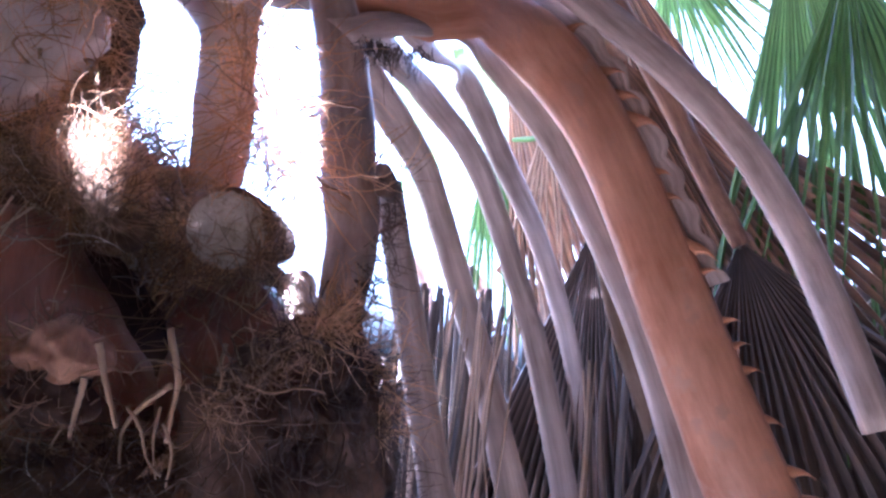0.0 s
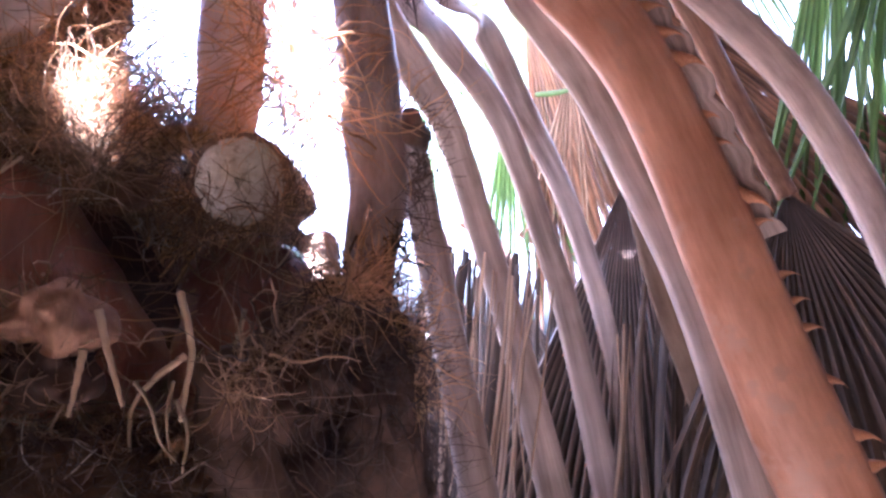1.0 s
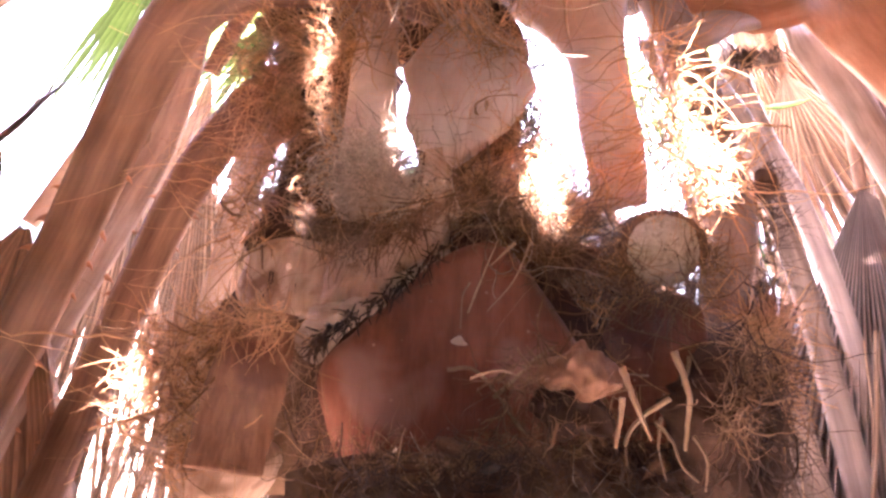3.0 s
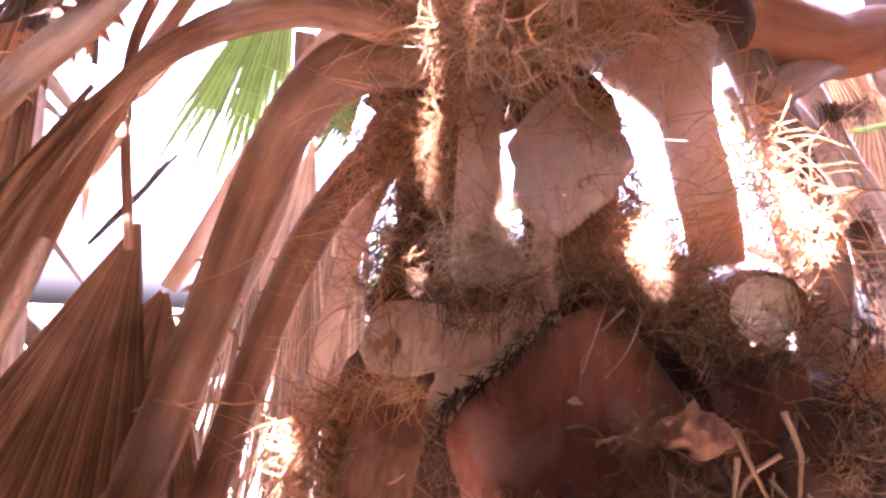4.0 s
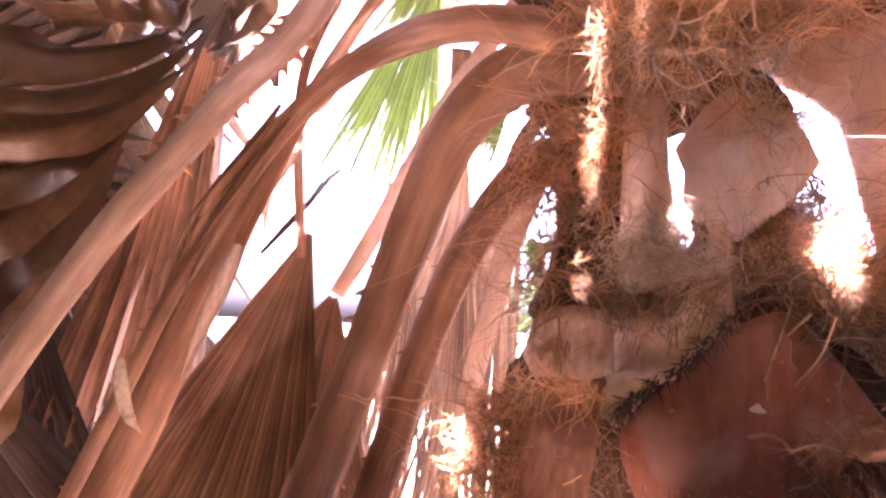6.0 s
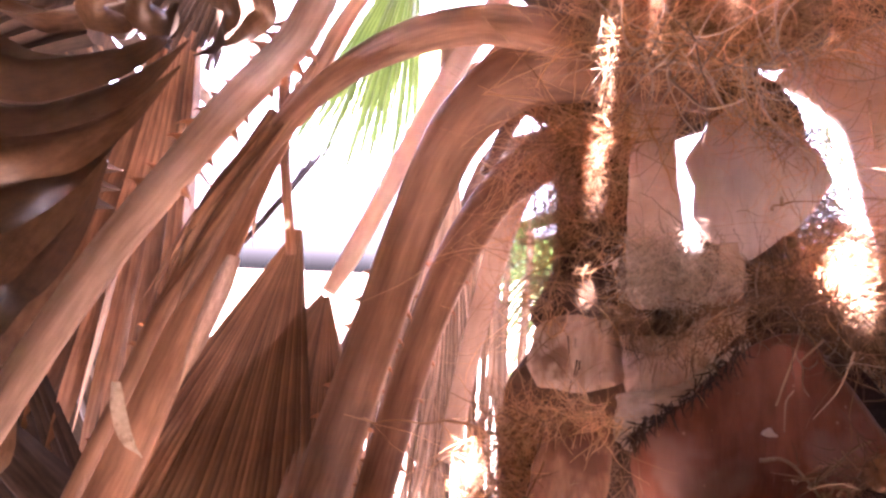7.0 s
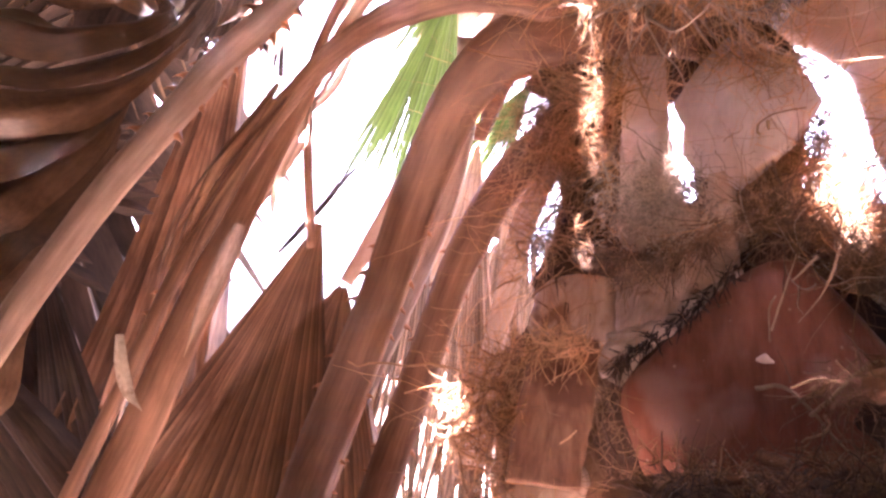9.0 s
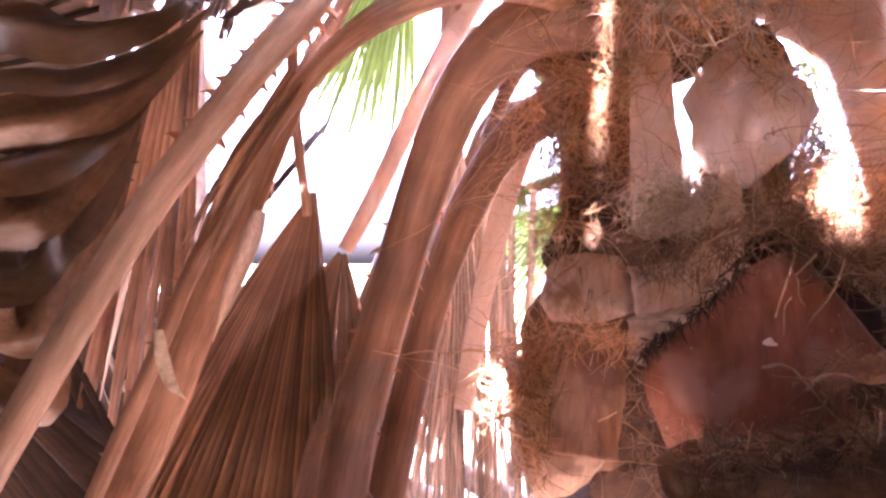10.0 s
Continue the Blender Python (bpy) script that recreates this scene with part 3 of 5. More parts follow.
base("fibre_sheath", [(-0.354, 0.435, 2.265), (-0.316, 0.435, 2.249), (-0.275, 0.435, 2.265), (-0.259, 0.435, 2.296), (-0.229, 0.435, 2.300), (-0.220, 0.435, 2.260), (-0.222, 0.435, 2.210), (-0.272, 0.435, 2.172), (-0.343, 0.435, 2.167), (-0.361, 0.435, 2.215)], 0.004, 0.02, DEBRIS, "brown fibre sheath behind pale wedge-shaped bases", rough=0.008, seed=35, dome=4)
# crown bases above
base("leaf_base", [(-0.320, 0.363, 2.561), (-0.268, 0.392, 2.556), (-0.271, 0.402, 2.501), (-0.295, 0.390, 2.482), (-0.321, 0.379, 2.498)], 0.015, 0.04, BROWN, "brown smooth leaf base in the crown", rough=0.002, seed=13)
base("leaf_base", [(-0.493, 0.393, 2.648), (-0.384, 0.459, 2.661), (-0.229, 0.520, 2.640), (-0.100, 0.552, 2.573), (-0.094, 0.562, 2.512), (-0.187, 0.558, 2.514), (-0.284, 0.535, 2.518), (-0.396, 0.498, 2.544), (-0.481, 0.446, 2.581)], 0.02, 0.12, BARK, "dark shaggy mass of leaf bases in the crown", rough=0.01, seed=15)


def cut_stalk(pts, widths, label, seed):
    """A sawn-off stalk: fibrous rind and a rough pale cut face."""
    me, curve = stalk(pts, widths, (0, 0, 1), flat=0.95, n=24, wobble=0.03, groove=-0.4, seed=seed)
    root = part("cut_stalk", me, CUTDARK, palm, label)
    end, axis = Vector(curve[0][-1]), Vector(curve[1][-1])
    r = widths[-1] * 0.44
    q = axis.to_track_quat('Z', 'Y')
    v, f, k = [], [], 36
    for i, rr in enumerate(np.linspace(0.04, 1, 12)):
        for j in range(k):
            a = 2 * math.pi * j / k
            p = Vector((rr * r * 0.94 * math.cos(a), rr * r * 0.94 * math.sin(a), 0))
            h = 0.004 * (1 - rr ** 4) + 0.0022 * noise.noise(p * 260) + 0.0015 * noise.noise(p * 700)
            v.append(end + q @ Vector((p.x, p.y, h)))
    for i in range(11):
        for j in range(k):
            a, b = i * k + j, i * k + (j + 1) % k
            f.append((a, b, b + k, a + k))
    f.append(tuple(range(k)))
    part("cut_face", mesh("cut_face", v, f), CUT, root, "rough pale grey-tan cut face with dark specks")
    return end, axis, r


S_END, S_AXIS, S_R = cut_stalk([(-0.101, 0.593, 2.242), (-0.085, 0.527, 2.238), (-0.060, 0.457, 2.231)], [0.057, 0.064, 0.066], "round sawn-off palm stalk with fibrous rind", 21)
base("leaf_base", [(-0.310, 0.385, 2.261), (-0.301, 0.385, 2.283), (-0.280, 0.385, 2.293), (-0.256, 0.385, 2.280), (-0.249, 0.385, 2.262), (-0.263, 0.385, 2.248), (-0.290, 0.385, 2.243), (-0.307, 0.385, 2.247)], 0.006, 0.04, FELT, "felted pale end of a sawn-off stalk", rough=0.006, seed=24, dome=2.2)

# stalks of the crown that stay near the trunk
def stem(pts, widths, face, material, label, flat, seed):
    me, curve = stalk(pts, widths, face, flat, wobble=0.02, seed=seed)
    return part("leaf_stalk", me, material, palm, label)


stem([(-0.170, 0.562, 2.496), (-0.150, 0.550, 2.450), (-0.137, 0.540, 2.414), (-0.124, 0.525, 2.363), (-0.111, 0.512, 2.317), (-0.101, 0.499, 2.270)], [0.13, 0.075, 0.054, 0.053, 0.052, 0.044], (0.1, -1, 0.1), PALE, "smooth pale pinkish stalk standing above a cut stump", 0.45, 30)
stem([(-0.101, 0.645, 2.520), (-0.068, 0.624, 2.438), (-0.045, 0.606, 2.364), (-0.032, 0.593, 2.312), (-0.022, 0.590, 2.275), (-0.019, 0.590, 2.243), (-0.021, 0.590, 2.206), (-0.021, 0.590, 2.170)], [0.045, 0.048, 0.05, 0.05, 0.049, 0.046, 0.042, 0.04], (0.3, -1, 0.0), PETIOLE, "short greyish-pink stalk with hairy edge beside the stump", 0.55, 31)

stem([(-0.322, 0.325, 2.163), (-0.321, 0.317, 2.138), (-0.321, 0.308, 2.108), (-0.322, 0.300, 2.079), (-0.321, 0.293, 2.056)], [0.056, 0.062, 0.064, 0.064, 0.062], (0.1, -1, 0.0), PANEL, "orange-brown leaf base half hidden under orange fibre", 0.4, 44)

stem([(-0.314, 0.439, 2.455), (-0.307, 0.428, 2.400), (-0.302, 0.419, 2.354), (-0.295, 0.410, 2.310), (-0.288, 0.402, 2.272)], [0.04, 0.042, 0.046, 0.052, 0.058], (0.1, -1, 0.1), PALE, "pale tan stalk with a sawn felted end", 0.5, 45)

# ---- fronds of the sunlit side, to the east ----
frond([(-0.240, 0.470, 2.581), (-0.192, 0.521, 2.560), (-0.148, 0.592, 2.560), (-0.021, 0.697, 2.531), (0.038, 0.750, 2.548), (0.099, 0.808, 2.531), (0.166, 0.821, 2.453), (0.219, 0.834, 2.357), (0.264, 0.846, 2.262), (0.307, 0.864, 2.171), (0.351, 0.881, 2.079), (0.410, 0.912, 1.971)], [0.060, 0.069, 0.078, 0.088, 0.088, 0.082, 0.076, 0.076, 0.081, 0.088, 0.094, 0.097], (-0.2, -1, 0.1), ORANGE, "broad orange-tan arching dead stalk edged with hooked thorns", thorn=((-1,), 0.42, 0.95, 0.042, 0.028), wobble=0.012, seed=32, margin=(-1, 0.019))
frond([(-0.072, 0.620, 2.457), (-0.029, 0.689, 2.502), (0.026, 0.789, 2.531), (0.101, 0.921, 2.483), (0.164, 0.960, 2.379), (0.245, 0.961, 2.220), (0.324, 0.950, 1.995), (0.367, 0.943, 1.823)], [0.055, 0.055, 0.050, 0.047, 0.044, 0.044, 0.047, 0.050], (-0.2, -1, 0.1), PETIOLE, "grey-tan arching dead stalk behind the orange one", seed=33)
frond([(-0.110, 0.713, 2.505), (-0.094, 0.766, 2.473), (-0.073, 0.840, 2.441), (-0.050, 0.911, 2.397), (-0.024, 1.027, 2.293), (0.024, 1.094, 2.144), (0.096, 1.145, 1.911), (0.149, 1.133, 1.734)], [0.046, 0.045, 0.043, 0.041, 0.042, 0.044, 0.053, 0.055], (-0.1, -1, 0.1), PETIOLE, "long grey-tan hanging dead stalk", thorn=((1,), 0.4, 0.95, 0.06, 0.007), seed=34)
frond([(-0.120, 0.757, 2.554), (-0.095, 0.859, 2.537), (-0.068, 0.951, 2.521), (-0.015, 1.065, 2.462), (0.043, 1.163, 2.318), (0.089, 1.221, 2.187), (0.170, 1.256, 1.896), (0.217, 1.245, 1.701)], [0.041, 0.041, 0.040, 0.039, 0.039, 0.042, 0.049, 0.052], (-0.1, -1, 0.1), PETIOLE, "long grey-tan hanging dead stalk with a sunlit edge", thorn=((1,), 0.4, 0.95, 0.07, 0.008), seed=35)
frond([(-0.134, 0.855, 2.640), (-0.091, 0.993, 2.618), (-0.059, 1.113, 2.616), (-0.003, 1.241, 2.519), (0.069, 1.275, 2.386), (0.141, 1.291, 2.194), (0.214, 1.279, 1.914)], [0.046, 0.045, 0.045, 0.043, 0.037, 0.035, 0.038], (-0.1, -1, 0.1), PETIOLE, "grey-tan hanging dead stalk behind others", thorn=((1,), 0.4, 0.95, 0.07, 0.007), seed=46)
frond([(0.123, 1.328, 2.673), (0.143, 1.337, 2.554), (0.163, 1.335, 2.433)], [0.027, 0.025, 0.021], (-0.1, -1, 0.1), BROWN, "dead frond hanging with a finely pleated grey-brown fan", blade=dict(hub=(0.162, 1.333, 2.443), axis=(0.2, -0.15, -1), length=0.75, spread=64, count=36, material=GREYLEAF, split=0.75, droop=0.1, twist=0.3, fold=2.2), seed=36)
frond([(-0.073, 0.822, 2.364), (-0.059, 0.832, 2.303), (-0.035, 0.838, 2.218), (-0.005, 0.836, 2.117), (0.039, 0.830, 1.971), (0.073, 0.822, 1.844)], [0.036, 0.038, 0.040, 0.040, 0.044, 0.046], (-0.1, -1, 0.1), PETIOLE, "grey-tan hanging dead stalk close to the trunk", seed=37)
frond([(0.028, 0.683, 2.619), (0.143, 0.803, 2.593), (0.253, 0.877, 2.538), (0.338, 0.904, 2.462), (0.397, 0.915, 2.373), (0.437, 0.908, 2.288), (0.492, 0.888, 2.137)], [0.041, 0.041, 0.042, 0.042, 0.041, 0.041, 0.040], (-0.3, -1, 0.1), PETIOLE, "grey dead stalk arching outward", seed=38)
frond([(0.091, 1.144, 2.775), (0.129, 1.215, 2.758), (0.191, 1.256, 2.721)], [0.036, 0.036, 0.027], (-0.2, -1, 0.1), BROWN, "dead frond with a light brown pleated fan", blade=dict(axis=np.array((0.482, 1.208, 2.340)) - np.array((0.191, 1.256, 2.721)), length=0.72, spread=44, count=26, material=BROWNLEAF, split=0.85, droop=0.1, twist=0.3, fold=1.6), seed=39)
frond([(-0.019, 1.361, 2.838), (0.006, 1.459, 2.785), (0.037, 1.519, 2.716)], [0.032, 0.032, 0.025], (-0.2, -1, 0.1), BROWN, "small dead frond with ragged yellow-brown fan", blade=dict(axis=np.array((0.127, 1.592, 2.464)) - np.array((0.037, 1.519, 2.716)), length=0.38, spread=70, count=16, material=LEAF, split=0.35, droop=0.4, twist=1.4, fold=0.8), seed=40)
frond([(0.137, 0.963, 2.743), (0.259, 1.069, 2.583), (0.337, 1.096, 2.445), (0.378, 1.098, 2.370)], [0.032, 0.031, 0.031, 0.027], (-0.3, -1, 0.1), BROWN, "dead frond with a dark drooping ragged fan", blade=dict(axis=np.array((0.464, 1.038, 2.055)) - np.array((0.378, 1.098, 2.370)), length=0.76, spread=75, count=24, material=DARKLEAF, split=0.4, droop=0.9, twist=1.6, fold=0.8), seed=41)
frond([(-0.084, 1.255, 2.886), (-0.089, 1.436, 2.914), (-0.073, 1.522, 2.888)], [0.032, 0.032, 0.027], (-0.2, -1, 0.1), BROWN, "dead frond with a broad brown fan behind the stalks", blade=dict(axis=np.array((0.206, 1.686, 2.387)) - np.array((-0.073, 1.522, 2.888)), length=0.77, spread=48, count=22, material=BROWNLEAF, split=0.8, droop=0.1, twist=0.4, fold=0.9), seed=43)
frond([(0.054, 1.006, 2.695), (0.109, 1.080, 2.570), (0.160, 1.093, 2.437), (0.194, 1.103, 2.320), (0.233, 1.110, 2.213), (0.276, 1.107, 2.109), (0.324, 1.098, 1.955)], [0.027, 0.027, 0.031, 0.035, 0.044, 0.045, 0.037], (-0.2, -1, 0.1), LEAF, "yellowish dry folded stalk sheath hanging", flat=0.25, seed=42)

frond([(0.072, 1.081, 3.010), (0.101, 1.141, 2.979), (0.132, 1.192, 2.937)], [0.032, 0.032, 0.025], (-0.2, -1, 0.1), BROWN, "dead frond with an orange-brown pleated fan", blade=dict(axis=np.array((0.340, 1.362, 2.454)) - np.array((0.132, 1.192, 2.937)), length=0.68, spread=34, count=20, material=BROWNLEAF, split=0.7, droop=0.15, twist=0.5, fold=1.6), seed=47)
# dark fans that stand in for the deep shade behind the stalks
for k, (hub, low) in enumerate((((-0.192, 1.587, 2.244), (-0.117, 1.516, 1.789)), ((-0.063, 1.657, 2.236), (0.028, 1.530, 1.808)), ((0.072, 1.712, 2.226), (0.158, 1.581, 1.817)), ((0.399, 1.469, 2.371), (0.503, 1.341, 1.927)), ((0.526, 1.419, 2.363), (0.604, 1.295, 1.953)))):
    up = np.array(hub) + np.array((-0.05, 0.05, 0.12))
    frond([up + np.array((-0.1, 0.0, 0.06)), up, hub], [0.03, 0.03, 0.025], (-0.2, -1, 0.1), BROWN, "darkened fan of a dead frond standing in for shade behind stalks", blade=dict(axis=np.array(low) - np.array(hub), length=1.2, spread=62, count=22, material=DARKLEAF, split=0.6, droop=0.2, twist=0.8, fold=1.0), seed=300 + k)

# ---- fronds of the west side ----
frond([(-0.252, 0.442, 2.448), (-0.300, 0.416, 2.462), (-0.366, 0.405, 2.469), (-0.430, 0.379, 2.460), (-0.489, 0.369, 2.412), (-0.537, 0.363, 2.318), (-0.563, 0.339, 2.200), (-0.567, 0.288, 2.077), (-0.545, 0.239, 2.002), (-0.511, 0.185, 1.893)], [0.061, 0.066, 0.069, 0.067, 0.063, 0.058, 0.057, 0.058, 0.058, 0.057], (0.3, -1, -0.1), BROWN, "thick brown arching dead stalk with hooked thorns", thorn=((-1, 1), 0.45, 0.95, 0.05, 0.012), seed=50)
frond([(-0.389, 0.536, 2.397), (-0.439, 0.522, 2.410), (-0.489, 0.508, 2.392), (-0.534, 0.494, 2.344), (-0.575, 0.476, 2.261), (-0.606, 0.452, 2.144), (-0.599, 0.388, 2.010), (-0.578, 0.315, 1.880)], [0.061, 0.058, 0.055, 0.051, 0.049, 0.047, 0.048, 0.049], (0.3, -1, -0.1), BROWN, "brown arching dead stalk under the thicker one", thorn=((-1, 1), 0.35, 0.95, 0.04, 0.010), seed=51)
frond([(-0.612, 0.516, 2.577), (-0.646, 0.555, 2.485), (-0.678, 0.543, 2.344), (-0.697, 0.482, 2.204), (-0.697, 0.392, 2.044), (-0.669, 0.309, 1.911)], [0.030, 0.036, 0.044, 0.050, 0.056, 0.057], (0.4, -1, 0), TAN, "pinkish-tan hanging dead stalk with sparse thorns", thorn=((-1,), 0.4, 0.95, 0.055, 0.013), seed=52)
frond([(-0.510, 0.201, 2.516), (-0.514, 0.168, 2.448), (-0.536, 0.130, 2.392), (-0.565, 0.100, 2.334), (-0.596, 0.068, 2.271), (-0.623, 0.041, 2.208), (-0.645, 0.017, 2.148), (-0.685, -0.007, 2.069), (-0.741, -0.038, 1.958)], [0.034, 0.034, 0.033, 0.032, 0.032, 0.032, 0.032, 0.032, 0.03], (0.5, -1, -0.1), TAN, "tan dead stalk edged with ragged teeth", thorn=((-1, 1), 0.08, 0.36, 0.017, 0.013), seed=53)
frond([(-0.366, 0.399, 2.490), (-0.410, 0.355, 2.500), (-0.454, 0.314, 2.496), (-0.503, 0.284, 2.479), (-0.550, 0.259, 2.450), (-0.594, 0.239, 2.408), (-0.640, 0.221, 2.348), (-0.673, 0.201, 2.282), (-0.707, 0.182, 2.212), (-0.739, 0.167, 2.134), (-0.781, 0.146, 2.033), (-0.846, 0.114, 1.877)], [0.045, 0.042, 0.038, 0.034, 0.028, 0.024, 0.022, 0.02, 0.02, 0.02, 0.02, 0.02], (0.5, -1, -0.1), BROWN, "slim brown dead stalk arching outward", thorn=((1,), 0.4, 0.8, 0.04, 0.008), seed=54)
frond([(-0.585, 0.374, 2.624), (-0.608, 0.337, 2.558), (-0.632, 0.302, 2.476), (-0.662, 0.275, 2.394), (-0.686, 0.252, 2.317), (-0.709, 0.231, 2.239), (-0.744, 0.214, 2.154), (-0.779, 0.198, 2.063), (-0.821, 0.177, 1.965), (-0.870, 0.153, 1.845)], [0.016, 0.018, 0.022, 0.030, 0.038, 0.044, 0.05, 0.053, 0.055, 0.05], (0.5, -1, -0.1), BROWN, "broad brown flattened dead stalk", flat=0.25, seed=55)
frond([(-0.551, 0.601, 2.700), (-0.584, 0.548, 2.596), (-0.621, 0.504, 2.494), (-0.657, 0.463, 2.381), (-0.681, 0.429, 2.295), (-0.703, 0.405, 2.235)], [0.03, 0.03, 0.03, 0.028, 0.026, 0.02], (0.5, -1, 0), PALE, "dead frond with a large hanging pleated brown fan", blade=dict(hub=(-0.703, 0.404, 2.242), axis=np.array((-0.754, 0.354, 1.956)) - np.array((-0.703, 0.404, 2.242)), face=(0.6, -1, 0.2), length=0.8, spread=60, count=40, material=BROWNLEAF, split=0.8, droop=0.1, twist=0.3, fold=2.0), seed=56)
frond([(-0.750, 0.419, 2.662), (-0.778, 0.388, 2.541), (-0.776, 0.385, 2.425), (-0.749, 0.383, 2.280)], [0.02, 0.018, 0.016, 0.014], (0.5, -1, 0), BROWN, "dead frond with a pleated brown fan behind stalks", blade=dict(hub=(-0.742, 0.392, 2.324), axis=np.array((-0.797, 0.310, 1.967)) - np.array((-0.742, 0.392, 2.324)), face=(0.6, -1, 0.2), length=0.8, spread=42, count=30, material=BROWNLEAF, split=0.85, droop=0.1, twist=0.3, fold=1.8), seed=66)

def broad_segment(parent, pts, width, seed):
    """A wide dry leaf segment: folded along its rib, wavy, with a blunt curled tip."""
    rng = np.random.default_rng(700 + seed)
    n, cols = 30, 9
    c = spline(pts, n)
    t, s, o = frames_along(c, (0.55, -0.75, 0.1))
    v, f, uv = [], [], []
    ph, tw, lean = rng.random(2) * 6, rng.uniform(-0.9, 0.9), rng.uniform(-0.35, 0.75)
    for i in range(n):
        q = i / (n - 1)
        w = width * (0.4 + 0.6 * min(1, q * 2.2)) * max(0.05, 1 - max(0, (q - 0.62) / 0.38) ** 1.7)
        a = lean + tw * q + 0.35 * math.sin(4 * q + ph[0])
        s2, o2 = s[i] * math.cos(a) + o[i] * math.sin(a), o[i] * math.cos(a) - s[i] * math.sin(a)
        for j in range(cols):
            x = j / (cols - 1) - 0.5
            lift = 0.16 - 0.62 * abs(x) + 0.06 * math.sin(7 * q + 5 * x + ph[1])
            v.append(c[i] + s2 * x * w + o2 * lift * w * 0.8 + o[i] * 0.02 * max(0, q - 0.8) ** 2 * 25 * width / 0.04)
            uv.append((x + 0.5, q * 3))
    for i in range(n - 1):
        for j in range(cols - 1):
            a = i * cols + j
            f.append((a, a + 1, a + cols + 1, a + cols))
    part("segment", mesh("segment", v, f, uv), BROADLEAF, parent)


BROAD = empty("dead_frond", (-0.845, -0.129, 2.283), "dead frond with broad folded curling brown segments", "palm frond", "hanging dead fronds")
part("petiole", stalk([(-0.929, -0.190, 2.179), (-0.883, -0.157, 2.231), (-0.845, -0.129, 2.283)], [0.04, 0.04, 0.035], (0.5, -1, 0), 0.45, seed=57)[0], BROWN, BROAD)
broad_segment(BROAD, [(-0.845, -0.129, 2.283), (-0.693, -0.035, 2.401), (-0.655, 0.041, 2.414), (-0.636, 0.147, 2.462)], 0.0638, 0)
broad_segment(BROAD, [(-0.845, -0.129, 2.283), (-0.690, -0.041, 2.444), (-0.649, 0.039, 2.454), (-0.640, 0.136, 2.497)], 0.0510, 1)
broad_segment(BROAD, [(-0.845, -0.129, 2.283), (-0.695, -0.030, 2.363), (-0.657, 0.045, 2.381), (-0.637, 0.149, 2.444)], 0.0596, 2)
broad_segment(BROAD, [(-0.845, -0.129, 2.283), (-0.697, -0.025, 2.328), (-0.662, 0.046, 2.349), (-0.642, 0.148, 2.425)], 0.0493, 3)
broad_segment(BROAD, [(-0.845, -0.129, 2.283), (-0.699, -0.020, 2.292), (-0.667, 0.046, 2.324), (-0.658, 0.137, 2.407)], 0.0510, 4)
broad_segment(BROAD, [(-0.845, -0.129, 2.283), (-0.701, -0.014, 2.250), (-0.684, 0.037, 2.288), (-0.682, 0.121, 2.369)], 0.0552, 5)
broad_segment(BROAD, [(-0.845, -0.129, 2.283), (-0.703, -0.008, 2.207), (-0.689, 0.039, 2.248), (-0.692, 0.118, 2.335)], 0.0552, 6)
broad_segment(BROAD, [(-0.845, -0.129, 2.283), (-0.706, -0.002, 2.160), (-0.699, 0.038, 2.207), (-0.706, 0.111, 2.298)], 0.0561, 7)
broad_segment(BROAD, [(-0.845, -0.129, 2.283), (-0.709, 0.006, 2.103), (-0.712, 0.034, 2.162), (-0.731, 0.097, 2.252)], 0.0528, 8)
broad_segment(BROAD, [(-0.569, 0.074, 2.595), (-0.574, 0.065, 2.471), (-0.587, 0.097, 2.458), (-0.641, 0.144, 2.453)], 0.0341, 9)
broad_segment(BROAD, [(-0.569, 0.074, 2.595), (-0.529, 0.107, 2.474), (-0.555, 0.128, 2.455), (-0.623, 0.162, 2.449)], 0.0238, 10)
broad_segment(BROAD, [(-0.569, 0.074, 2.595), (-0.508, 0.127, 2.476), (-0.538, 0.144, 2.457), (-0.614, 0.169, 2.455)], 0.0187, 11)
broad_segment(BROAD, [(-0.569, 0.074, 2.595), (-0.595, 0.045, 2.469), (-0.612, 0.073, 2.456), (-0.659, 0.126, 2.458)], 0.0357, 12)

frond([(-0.939, 0.448, 2.934), (-1.019, 0.468, 2.904), (-1.099, 0.468, 2.854)], [0.036, 0.036, 0.031], (0.5, -1, 0), BROWN, "dead frond with a narrow brown fan behind stalks", blade=dict(axis=np.array((-1.103, 0.368, 2.259)) - np.array((-1.099, 0.468, 2.854)), face=(0.6, -1, 0.2), length=1.01, spread=18, count=12, material=BROWNLEAF, split=0.8, droop=0.1, twist=0.5, fold=1.4), seed=58)
# dark fans added to shut out sky where the background is deep shade
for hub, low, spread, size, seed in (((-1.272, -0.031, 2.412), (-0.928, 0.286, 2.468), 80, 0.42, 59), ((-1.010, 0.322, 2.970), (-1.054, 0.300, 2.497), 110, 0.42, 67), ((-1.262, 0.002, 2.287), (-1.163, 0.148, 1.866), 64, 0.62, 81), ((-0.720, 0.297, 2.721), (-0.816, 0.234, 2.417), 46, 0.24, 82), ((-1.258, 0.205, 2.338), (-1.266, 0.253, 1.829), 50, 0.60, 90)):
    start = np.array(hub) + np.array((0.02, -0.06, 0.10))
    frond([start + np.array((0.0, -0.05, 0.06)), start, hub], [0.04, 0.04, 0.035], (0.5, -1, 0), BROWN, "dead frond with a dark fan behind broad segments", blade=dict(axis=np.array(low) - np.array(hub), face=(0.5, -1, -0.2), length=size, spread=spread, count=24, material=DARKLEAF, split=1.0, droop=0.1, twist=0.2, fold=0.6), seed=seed)


